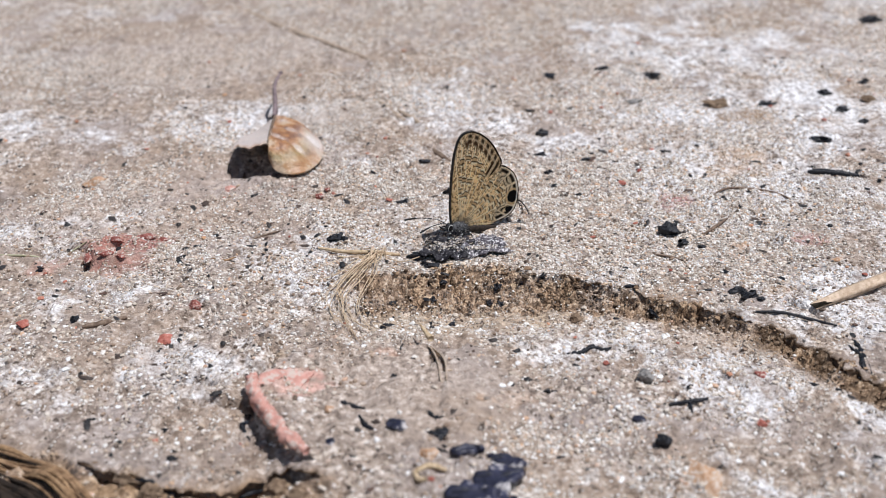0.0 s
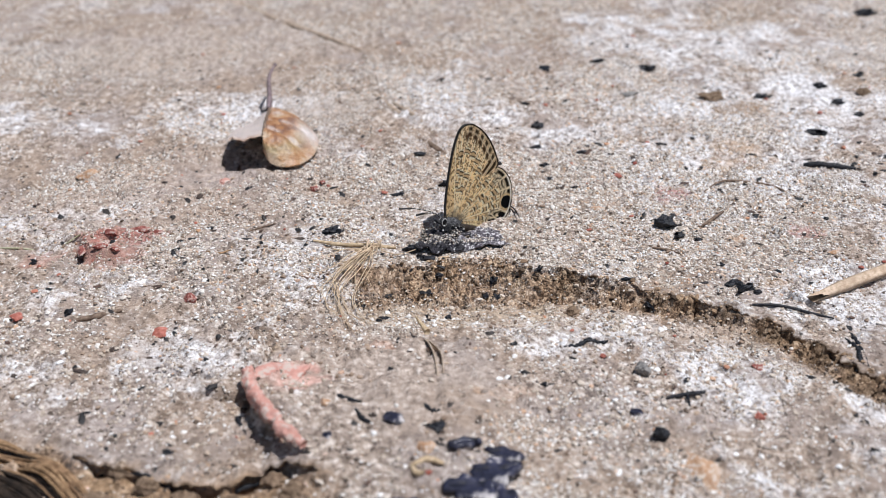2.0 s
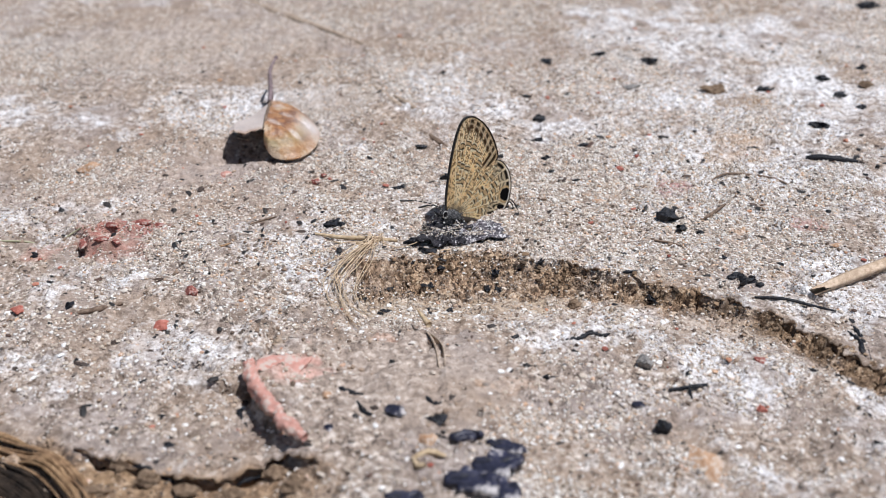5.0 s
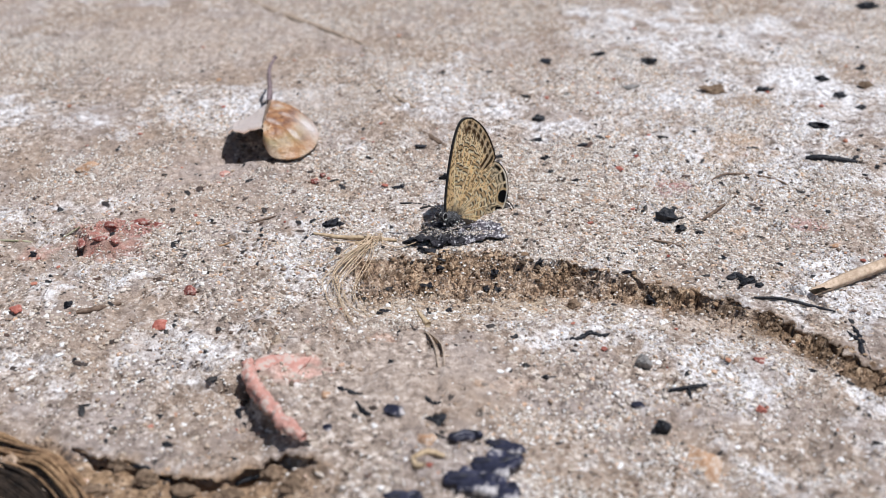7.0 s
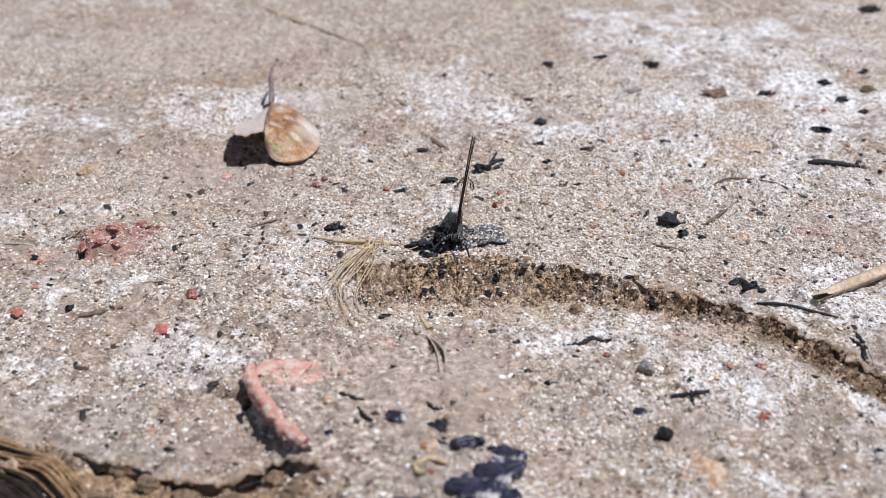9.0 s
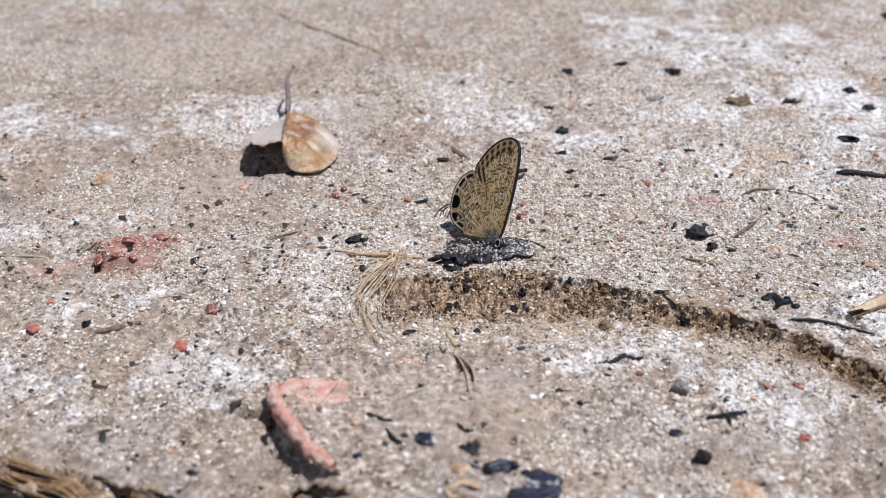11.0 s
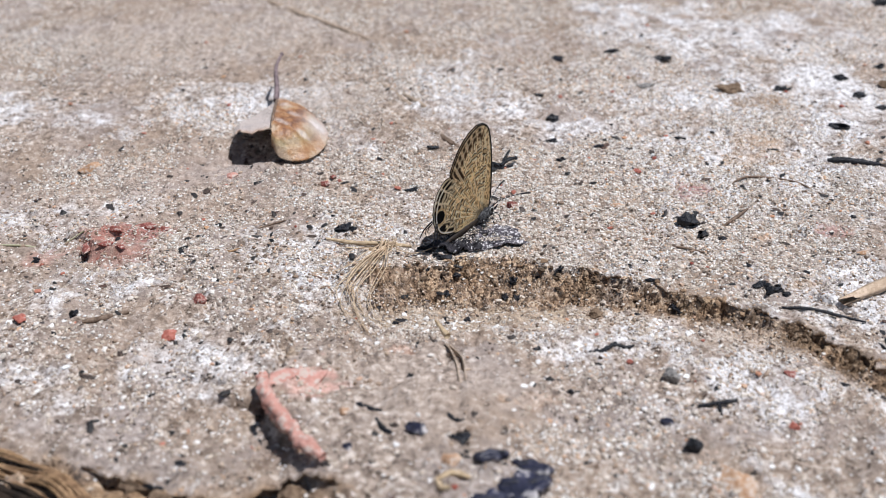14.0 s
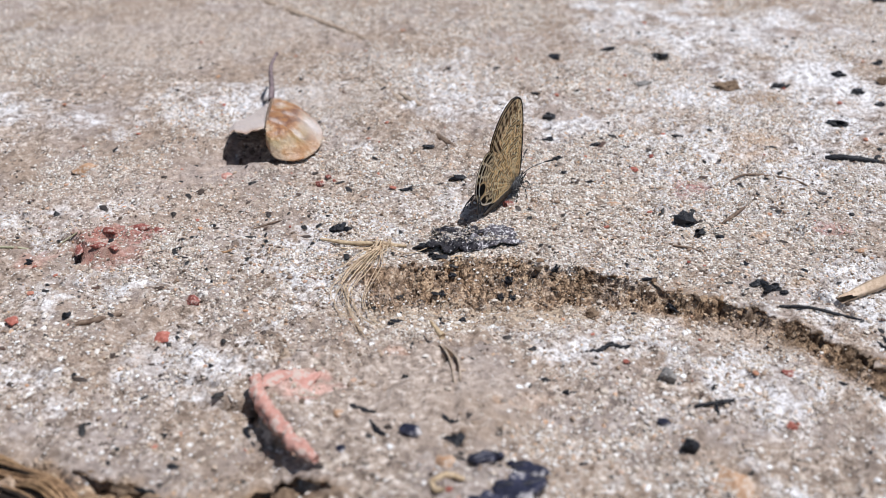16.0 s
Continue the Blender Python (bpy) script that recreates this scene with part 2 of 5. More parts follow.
def wing_material(name):
    m, nt, b = nodes_of(name)
    pat = attribute(nt, "pattern")
    scales = tex_noise(nt, 1000 / 0.11, 4, 0.7)
    c = blend(nt, 0.28, pat.outputs["Color"], ramp(nt, scales, [(0.38, (0.5, 0.43, 0.34)), (0.5, (1.0, 1.0, 1.0))]), "MULTIPLY")
    nt.links.new(c, b.inputs["Base Color"])
    b.inputs["Roughness"].default_value = 0.62
    b.inputs["Specular IOR Level"].default_value = 0.12
    relief(nt, b, scales, 0.03)
    tr = nt.nodes.new("ShaderNodeBsdfTranslucent")
    nt.links.new(c, tr.inputs["Color"])
    mix = nt.nodes.new("ShaderNodeMixShader")
    mix.inputs[0].default_value = 0.46
    out = nt.nodes["Material Output"]
    nt.links.new(b.outputs[0], mix.inputs[1])
    nt.links.new(tr.outputs[0], mix.inputs[2])
    nt.links.new(mix.outputs[0], out.inputs["Surface"])
    return m


GROUND = ground_material()
CHAR = noisy("charcoal", (0.004, 0.004, 0.005), (0.022, 0.024, 0.032), 0.5, 0.42, 0.16, ((0.34, 0.32, 0.31), 0.30), 0.32)
CHAR_BLUE = noisy("burnt_flake", (0.006, 0.006, 0.012), (0.040, 0.042, 0.080), 1.4, 0.42, 0.05, ((0.50, 0.47, 0.46), 0.42), 0.5, 2.6)
BRICK = noisy("brick_red", (0.30, 0.085, 0.06), (0.52, 0.20, 0.155), 0.5, 0.85, 0.10, ((0.60, 0.52, 0.47), 0.33))
BRICK_DARK = noisy("brick_dark_red", (0.19, 0.055, 0.045), (0.40, 0.145, 0.115), 0.4, 0.8, 0.10, ((0.50, 0.40, 0.35), 0.44))
BRICK_PINK = noisy("brick_pink", (0.46, 0.22, 0.175), (0.66, 0.37, 0.31), 1.0, 0.85, 0.12, ((0.56, 0.45, 0.39), 0.46), 0.3, 0.8)
BRICK_ORANGE = noisy("clay_orange", (0.38, 0.21, 0.115), (0.54, 0.36, 0.235), 0.6, 0.85, 0.10, ((0.54, 0.45, 0.38), 0.46))
PEBBLE = noisy("grey_pebble", (0.12, 0.115, 0.11), (0.34, 0.32, 0.30), 0.5, 0.7, 0.08, ((0.6, 0.56, 0.52), 0.34))
CLOD = noisy("brown_clod", (0.11, 0.07, 0.045), (0.30, 0.215, 0.145), 0.5, 0.9, 0.12, ((0.55, 0.47, 0.40), 0.30))
STRAW = noisy("dry_straw", (0.36, 0.25, 0.14), (0.66, 0.52, 0.35), 0.5, 0.6, 0.04)
ROOT = noisy("pale_root", (0.42, 0.30, 0.19), (0.72, 0.57, 0.41), 0.6, 0.65, 0.03)
TWIG = noisy("weathered_twig", (0.10, 0.065, 0.045), (0.27, 0.195, 0.145), 0.6, 0.8, 0.06)
SPLINTER = noisy("pale_wood", (0.40, 0.28, 0.185), (0.66, 0.52, 0.39), 0.6, 0.65, 0.05)
BARK = noisy("brown_bark", (0.13, 0.07, 0.035), (0.42, 0.27, 0.155), 0.8, 0.8, 0.12)
HUSK = noisy("dry_husk", (0.27, 0.195, 0.14), (0.58, 0.475, 0.375), 0.8, 0.75, 0.08)
SCRAP = noisy("dark_leaf_scrap", (0.004, 0.004, 0.006), (0.04, 0.036, 0.046), 0.6, 0.5, 0.18, ((0.66, 0.65, 0.68), 0.38), 0.3)
SCRAP_PALE = noisy("dusty_leaf_scrap", (0.03, 0.026, 0.034), (0.15, 0.135, 0.155), 0.8, 0.6, 0.14, ((0.72, 0.70, 0.71), 0.46), 0.3)
BLADE_GREEN = noisy("faded_grass", (0.30, 0.29, 0.17), (0.52, 0.50, 0.36), 0.6, 0.6, 0.03)
BLACK = noisy("black_chitin", (0.006, 0.006, 0.007), (0.03, 0.028, 0.028), 0.15, 0.4, 0.02)
EYE = noisy("dark_eye", (0.004, 0.004, 0.004), (0.012, 0.01, 0.01), 0.1, 0.15, 0.005)
WHITE_SCALE = noisy("white_scales", (0.55, 0.54, 0.52), (0.8, 0.79, 0.77), 0.1, 0.6, 0.02)
FUR = noisy("grey_fur", (0.012, 0.012, 0.014), (0.16, 0.16, 0.165), 0.2, 0.8, 0.02)
ABDOMEN = noisy("brown_abdomen", (0.008, 0.006, 0.004), (0.05, 0.034, 0.024), 0.3, 0.65, 0.03)
WING = wing_material("butterfly_wing")

# ---------------------------------------------------------------- the ground
# broken edge of the trough and the line of its floor, in millimetres
RIM_X = (-60, -14, -11, -8.6, -5, 2.7, 7, 11.5, 15.5, 18.7, 23.4, 29.4, 32.6, 35, 39.4, 44, 50)
RIM_Y = (-4.8, -4.8, -4.3, -2.4, -1.8, -1.5, -2.0, -3.7, -4.7, -6.4, -9.2, -12.6, -14.9, -17.7, -23.0, -28, -34)
FLOOR_X = (-60, -10, -5, 0.8, 6.6, 12.3, 18, 21.3, 25.9, 30.7, 34.8, 38.6, 50)
FLOOR_Y = (-10, -9.5, -7.2, -7.2, -7.0, -7.3, -8.2, -10.0, -12.2, -15.6, -20.4, -26.6, -38)
GULLY = ((-46, -33.5), (-38, -31.5), (-30.3, -33.2), (-27.6, -33.8), (-24.4, -35.6), (-21, -36.8), (-17.8, -36.6), (-14.4, -34.8), (-10.6, -37.0), (-6, -41))
CRACKS = (((-25.4, -20.7), (-23.9, -20.1), (-21.9, -21.2)), ((-22.2, -24.4), (-19.7, -24.1), (-18.1, -24.8), (-17.3, -26.6)), ((-16.7, -16.0), (-16.6, -18.3), (-17.0, -20.4)),
          ((-21.6, -24.0), (-19.8, -24.3), (-17.8, -25.4), (-17.2, -23.0), (-16.6, -21.0)),
          ((-44.4, 3.4), (-42.9, 4.9), (-40.9, 5.8), (-39.6, 3.4), (-39.3, 0.8)),
          ((34.6, -8.6), (36.0, -10.2), (37.0, -11.6)))


def height(x, y):
    """Height of the ground in millimetres over arrays of places in millimetres."""
    x, y = np.asarray(x, float), np.asarray(y, float)
    near = np.exp(-(np.hypot(x, y - 10) / 160.0) ** 2)
    z = 0.55 * fbm(x, y, 30, 3, 3) + 0.28 * fbm(x, y, 7, 11, 3)
    crumb = fbm(x, y, 2.2, 21, 3)
    z = z + near * (0.22 * crumb + 0.25 * fbm(x, y, 0.95, 31, 2) + 0.45 * np.clip(fbm(x, y * 1.25, 3.6, 26, 3), 0, 1) ** 1.5)
    # trough below the broken edge
    yr = np.interp(x, RIM_X, RIM_Y) + 0.75 * fbm(x, y * 0.3, 2.6, 41, 3) + 0.35 * fbm(x, y, 0.8, 43, 2)
    yf = np.interp(x, FLOOR_X, FLOOR_Y)
    deep = np.interp(x, (-10.5, -7.5, 0, 12, 20, 30, 38, 48), (0.0, 1.4, 1.9, 1.6, 1.0, 0.85, 1.0, 0.5))
    wall = 0.38 * step((yr - y) / 2.0) + 0.62 * step((yr - y) / np.maximum(yr - yf, 1.5))
    back = step((yf - 0.8 - y) / np.interp(x, (-10, 10, 25, 40), (7.5, 9.0, 8.0, 8.0)))
    trough = deep * wall * (1 - back)
    z = z - trough
    # rough face of the edge: pits, and fissures that run along it
    d = yr - y
    face = step((d + 0.25) / 0.7) * (1 - step((yf - y) / 2.0)) * step((x + 10.5) / 2)
    tall = np.interp(x, (8, 20), (1.0, 0.6))
    wx, wy = x + 0.35 * fbm(x, y, 1.1, 54, 2), y + 0.3 * fbm(x, y, 1.1, 56, 2)
    gap, own = clods(wx, wy * 1.25, 1.05, 59)
    gap2, own2 = clods(wx, wy * 1.25, 0.55, 63)
    z = z + face * near * tall * (0.30 * fbm(x, y * 1.4, 1.8, 51, 2) + 0.30 * (own - 0.5) - 0.75 * (1 - step(gap / 0.26)) * (own < 0.85) + 0.2 * (own2 - 0.5) - 0.3 * (1 - step(gap2 / 0.3)))
    slot = np.abs(fbm(x * 0.40, d * 1.15 + 0.35 * fbm(x, y, 2.0, 53, 2), 1.25, 52, 2))
    z = z - face * near * (0.45 + 0.55 * step((x - 6) / 10)) * 0.8 * (1 - step(slot / 0.16))
    z = z - face * near * step((x - 8) / 4) * 0.8 * np.exp(-((d - 0.55 - 0.3 * fbm(x, y, 1.4, 60, 2)) / 0.32) ** 2)
    # low flat cake of dried mud in front
    edge = -17.3 + 0.35 * fbm(x, y, 3, 61, 2)
    cake = step((edge - y) / 0.9) * step((x + 17.6 + 0.4 * fbm(x, y, 2.5, 63, 2)) / (1.6 + 6.0 * step((-27.5 - y) / 4.0))) * (1 - step((x - 0.5) / 9.0))
    z = z + cake * (1.15 + 0.9 * step((-18 - y) / 14.0))
    # hollow beside the pink brick piece
    z = z - 1.3 * np.exp(-((x + 18.6) / 1.4) ** 2 - ((y + 24.3) / 1.0) ** 2) - 0.7 * np.exp(-((x + 15.9) / 1.3) ** 2 - ((y + 31.4) / 2.2) ** 2) - 0.5 * np.exp(-((x + 13.6) / 1.3) ** 2 - ((y + 34.0) / 1.6) ** 2)
    # low ridge of brick-stained mud, steep on its outer side
    rd = np.hypot((x + 36.2) / 3.4, (y - 3.4) / 2.8)
    z = z + 0.9 * (1 - step((rd - 0.75) / 0.45)) * (0.7 + 0.5 * fbm(x, y, 1.8, 67, 2))
    # small pit under the curled leaf
    z = z - 1.6 * np.exp(-((x + 25.0) / 2.8) ** 4 - ((y - 24.8) / 2.8) ** 4)
    # gully with lower brown ground in front of it
    g = far_from(x, y, GULLY)
    gy = np.interp(x, [p[0] for p in GULLY], [p[1] for p in GULLY])
    low = step((gy - y) / 1.5) * (1 - step((x + 12) / 6)) * step((x + 60) / 10)
    z = z - (2.2 * np.exp(-(g / 0.6) ** 2) * (0.6 + 0.8 * fbm(x, y, 2.0, 69, 2)) + 0.8 * low) * (1 - step((x + 9) / 4))
    for line in CRACKS:
        z = z - 1.5 * np.exp(-(far_from(x, y, line) / (0.34 + 0.2 * vnoise(x * 2, y * 2, 7))) ** 2)
    return z


def at(x, y, up=0.0):
    """A place on the ground, in millimetres."""
    return Vector((x, y, float(height(np.array([x]), np.array([y]))[0]) + up))


def sandiness(x, y):
    """Share of pale quartz sand on the surface, 0..1."""
    near = np.exp(-(np.hypot(x, y - 10) / 130.0) ** 4)
    s = 0.40 + 0.50 * fbm(x, y * 1.3, 14, 71, 3) + 0.34 * fbm(x, y, 4.5, 75, 3)
    s = s + 0.38 * np.exp(-(((x + 13) / 9) ** 2 + ((y + 5) / 7) ** 2)) + 0.34 * np.exp(-(((x - 24) / 26) ** 2 + ((y - 12) / 20) ** 2))
    s = s + 0.42 * np.exp(-(((x - 32) / 17) ** 2 + ((y - 18) / 24) ** 2)) - 0.1 * step((-10 - x) / 15) * step((4 - y) / 12) + 0.12 * np.exp(-(((x - 16) / 20) ** 2 + ((y + 13) / 4) ** 2)) + 0.38 * np.exp(-(((x - 5) / 18) ** 2 + ((y - 13) / 12) ** 2)) + 0.5 * np.exp(-(((x + 34) / 9) ** 2 + ((y - 36) / 9) ** 2))
    s = s - 0.55 * np.exp(-(((x + 6) / 11) ** 4 + ((y + 28) / 10) ** 4)) - 0.34 * np.exp(-(((x + 32) / 24) ** 2 + ((y - 58) / 28) ** 2)) - 0.28 * np.exp(-(((x + 20) / 9) ** 2 + ((y - 27) / 8) ** 2))
    return np.clip(s + 0.22 * step((y - 22) / 35) - 0.18 * step((-20 - y) / 10) * (1 - 1.3 * step((x - 2) / 14)), 0.05, 0.95) * near + 0.5 * (1 - near)


def dustiness(x, y):
    """Share of white powdery dust, 0..1."""
    s = 0.30 + 0.30 * fbm(x, y * 1.3, 13, 171, 3) + 0.20 * fbm(x, y, 4.5, 175, 3)
    for cx, cy, rx, ry, k in ((33, 14, 22, 22, 0.46), (54, 28, 22, 24, 0.30), (38, 58, 34, 20, 0.18), (4, 48, 16, 10, 0.30), (-33, 38, 13, 9, 0.34), (-14, -5, 7, 6, 0.16), (-30, -24, 12, 5, 0.06), (38, -26, 8, 6, 0.16),
                              (14, -20, 11, 5, 0.08), (-20, 3, 8, 5, 0.12), (-33, -3, 9, 4, 0.2), (20, -14, 14, 3, 0.2), (-5, -26, 11, 9, -0.45), (-22, 74, 34, 24, -0.42), (-20, 24, 11, 7, -0.35), (3, 2, 9, 8, -0.28), (-38, 20, 14, 7, -0.2), (10, 24, 9, 8, -0.1), (30, -30, 9, 4, -0.15)):
        s = s + k * np.exp(-((x - cx) / rx) ** 2 - ((y - cy) / ry) ** 2)
    return np.clip(s, 0, 1)


def soiliness(x, y):
    """Share of brown, freshly broken soil."""
    yr, yf = np.interp(x, RIM_X, RIM_Y), np.interp(x, FLOOR_X, FLOOR_Y)
    n = 0.5 * fbm(x, y, 3, 81, 3)
    s = step((yr - y + 0.3 + n) / 0.8) * (1 - step((yf + 0.2 - y + 2.2 * n) / 3.0)) * step((x + 10.5) / 2.5) * (1 - step((x - 44) / 4))
    floor = step((yr - y) / 1.0) * (1 - step((yf - 2.0 - y + 3 * n) / 5.0)) * step((x + 10.5) / 2.5) * (1 - step((x - 26) / 10))
    s = np.maximum(s, 0.42 * floor)
    gy = np.interp(x, [p[0] for p in GULLY], [p[1] for p in GULLY])
    s = np.maximum(s, step((gy - y + 1.2 + 1.5 * n) / 1.2) * (1 - step((x + 12) / 5)) * step((x + 48) / 6))
    return np.clip(s * (0.82 + 0.5 * n), 0, 1) * np.exp(-(np.hypot(x, y) / 80.0) ** 6)


# weathered clay, brick dust and brown soil in the mud, with edge shade painted in: place, radii, colour, strength
STAINS_AND_SHADE = ((-37.6, 3.8, 3.6, 3.8, (0.42, 0.19, 0.15), 0.95), (-33.5, 4.9, 3.4, 2.2, (0.40, 0.16, 0.13), 0.85), (-35.0, 0.3, 3.4, 2.4, (0.42, 0.20, 0.16), 0.75),
          (27.2, 14.3, 2.6, 2.6, (0.46, 0.22, 0.20), 0.7), (40.0, 3.6, 2.0, 1.6, (0.46, 0.24, 0.21), 0.7), (37.0, 24.0, 5.0, 5.0, (0.50, 0.33, 0.20), 0.55),
          (-44.0, 1.0, 2.2, 2.4, (0.48, 0.25, 0.20), 0.6), (-13.6, -23.4, 3.2, 3.4, (0.60, 0.36, 0.30), 0.8), (-6.0, -18.8, 1.6, 1.2, (0.56, 0.34, 0.25), 0.6),
          (5.0, -26.5, 4.0, 1.6, (0.50, 0.35, 0.25), 0.5), (-15.8, -18.8, 1.1, 1.6, (0.46, 0.33, 0.21), 0.7), (32.0, 3.0, 1.3, 0.9, (0.60, 0.36, 0.20), 0.7),
          (34.3, -6.2, 1.6, 1.0, (0.42, 0.28, 0.17), 0.6), (-14.0, 40.0, 8.0, 7.0, (0.50, 0.425, 0.365), 0.6), (-4.0, -25.0, 11.0, 8.5, (0.44, 0.36, 0.305), 0.6), (-21.0, -39.0, 12.0, 3.6, (0.31, 0.205, 0.125), 0.85), (-15.8, -31.8, 1.6, 2.8, (0.20, 0.14, 0.10), 0.8), (-27.5, -36.0, 4.0, 2.6, (0.34, 0.225, 0.13), 0.8), (-12.5, -37.6, 4.5, 2.0, (0.29, 0.20, 0.135), 0.7), (-30.0, -16.0, 9.0, 3.5, (0.36, 0.28, 0.225), 0.5), (-40.0, 66.0, 22.0, 14.0, (0.50, 0.42, 0.36), 0.5),
          (-33.0, 12.0, 18.0, 13.0, (0.50, 0.395, 0.33), 0.38), (14.0, 58.0, 10.0, 9.0, (0.38, 0.28, 0.22), 0.45), (-8.0, 31.0, 6.0, 6.0, (0.34, 0.25, 0.18), 0.45), (41.0, 38.0, 4.0, 2.6, (0.34, 0.23, 0.15), 0.6),
          # these six browns darken the right edge for the shade under its lip
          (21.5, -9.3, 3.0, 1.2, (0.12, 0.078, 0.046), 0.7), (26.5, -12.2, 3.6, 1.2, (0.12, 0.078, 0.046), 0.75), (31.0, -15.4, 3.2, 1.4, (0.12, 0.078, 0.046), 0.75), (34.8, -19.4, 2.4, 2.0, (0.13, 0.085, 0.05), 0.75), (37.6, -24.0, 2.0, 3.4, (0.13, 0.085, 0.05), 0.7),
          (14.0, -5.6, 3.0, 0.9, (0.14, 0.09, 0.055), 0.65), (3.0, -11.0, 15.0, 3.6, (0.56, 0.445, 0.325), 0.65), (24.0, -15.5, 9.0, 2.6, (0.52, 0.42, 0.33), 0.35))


def dress(me, fx, fy, soil):
    """Writes the shares of sand, soil, dust, stains and painted shade onto a mesh of mud."""
    for name, values in (("sand", sandiness(fx, fy)), ("soil", soil), ("dust", dustiness(fx, fy))):
        a = me.attributes.new(name, "FLOAT", "POINT")
        a.data.foreach_set("value", values.astype(np.float32))
    rgba = np.zeros((len(fx), 4), dtype=np.float32)
    for k, (cx, cy, rx, ry, colour, strength) in enumerate(STAINS_AND_SHADE):
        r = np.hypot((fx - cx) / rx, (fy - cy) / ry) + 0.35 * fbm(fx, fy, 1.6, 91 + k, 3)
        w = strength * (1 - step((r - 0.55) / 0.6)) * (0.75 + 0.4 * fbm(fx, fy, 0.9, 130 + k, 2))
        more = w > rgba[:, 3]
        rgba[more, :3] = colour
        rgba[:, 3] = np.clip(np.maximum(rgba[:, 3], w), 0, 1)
    a = me.attributes.new("stain_and_shade", "FLOAT_COLOR", "POINT")
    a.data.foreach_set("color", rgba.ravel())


def ground():
    def axis(a, b, fine, outer, n_outer):
        core = np.arange(a, b, fine)
        grow = np.geomspace(fine, outer, n_outer)
        left, right = a - np.cumsum(grow), core[-1] + np.cumsum(grow)
        return np.concatenate([left[::-1], core, right])
    xs = axis(-46, 49, 0.2, 260, 150)
    ys = axis(-42, 34, 0.2, 260, 150)
    gx, gy = np.meshgrid(xs, ys)
    fx, fy = gx.ravel(), gy.ravel()
    z = height(fx, fy) - 0.012 * np.maximum(np.hypot(fx, fy) - 400, 0)
    nx, ny = len(xs), len(ys)
    i = (np.arange(ny - 1)[:, None] * nx + np.arange(nx - 1)[None, :]).ravel()
    quads = np.stack([i, i + 1, i + nx + 1, i + nx], axis=1)
    me = mesh_of("ground", np.stack([fx, fy, z], axis=1), quads, GROUND)
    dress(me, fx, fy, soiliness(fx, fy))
    ob = new("ground", me)
    tagged(ob, "dry sandy mud with a broken trough and cracks", "ground", kind="structure")
    return ob


ground()


def crust(xs, ys, a, b, base, label):
    """Thin hard lip of sandy mud that overhangs a broken edge between a and b."""
    px = np.linspace(a, b, 2000)
    py = np.interp(px, xs, ys)
    arc = np.concatenate([[0], np.cumsum(np.hypot(np.diff(px), np.diff(py)))])
    s = np.arange(0, arc[-1], 0.14)
    px, py = np.interp(s, arc, px), np.interp(s, arc, py)
    tx, ty = np.gradient(px), np.gradient(py)
    long = np.hypot(tx, ty)
    k = np.ones(25) / 25
    nx, ny = np.convolve(np.pad(ty / long, 12, mode="edge"), k, "valid"), np.convolve(np.pad(-tx / long, 12, mode="edge"), k, "valid")
    jut = base + 0.5 * fbm(s, s * 0, 2.0, 401, 3) + 0.4 * fbm(s, s * 0 + 5, 0.6, 402, 2)
    jut = np.clip(jut, -0.3, 0.9) * step(s / 3) * step((s[-1] - s) / 3)
    thick = 0.34 + 0.22 * fbm(s, s * 0 + 9, 1.5, 403, 2)
    level = height(px - nx * 1.0, py - ny * 1.0)
    rows = []
    for d, drop, share in ((-1.9, -0.30, 0), (-1.3, 0.02, 0), (-0.7, 0.10, 0), (-0.2, 0.12, 0.3), (0.0, 0.06, 0.7), (0.0, 0.0, 1.0), (0.0, -0.45, 0.95), (0.0, -1.0, 0.6), (-0.6, -1.25, 0.0)):
        x, y = px + nx * (d + share * jut), py + ny * (d + share * jut)
        z = level + (drop if drop > -0.35 else drop * thick) + 0.16 * fbm(x, y, 0.8, 404, 2)
        if d < -0.5 and drop > -0.35:
            z = height(x, y) + drop
        rows.append(np.stack([x, y, z], axis=1))
    v = np.concatenate(rows)
    n, m = len(s), len(rows)
    i = (np.arange(m - 1)[:, None] * n + np.arange(n - 1)[None, :]).ravel()
    me = mesh_of("mud_crust", v, np.stack([i, i + n, i + n + 1, i + 1], axis=1), GROUND)
    dress(me, v[:, 0], v[:, 1], np.repeat(np.array((0, 0, 0, 0.0, 0.15, 0.5, 1, 1, 1.0)), n))
    return tagged(new("mud_crust", me), label, "mud crust", kind="structure")


crust(RIM_X, RIM_Y, 13.0, 43.0, 0.30, "thin sandy mud crust overhanging the broken edge")
crust([p[0] for p in GULLY], [p[1] + 0.5 for p in GULLY], -31.0, -9.0, 0.55, "ragged sandy mud crust overhanging the brown gully")


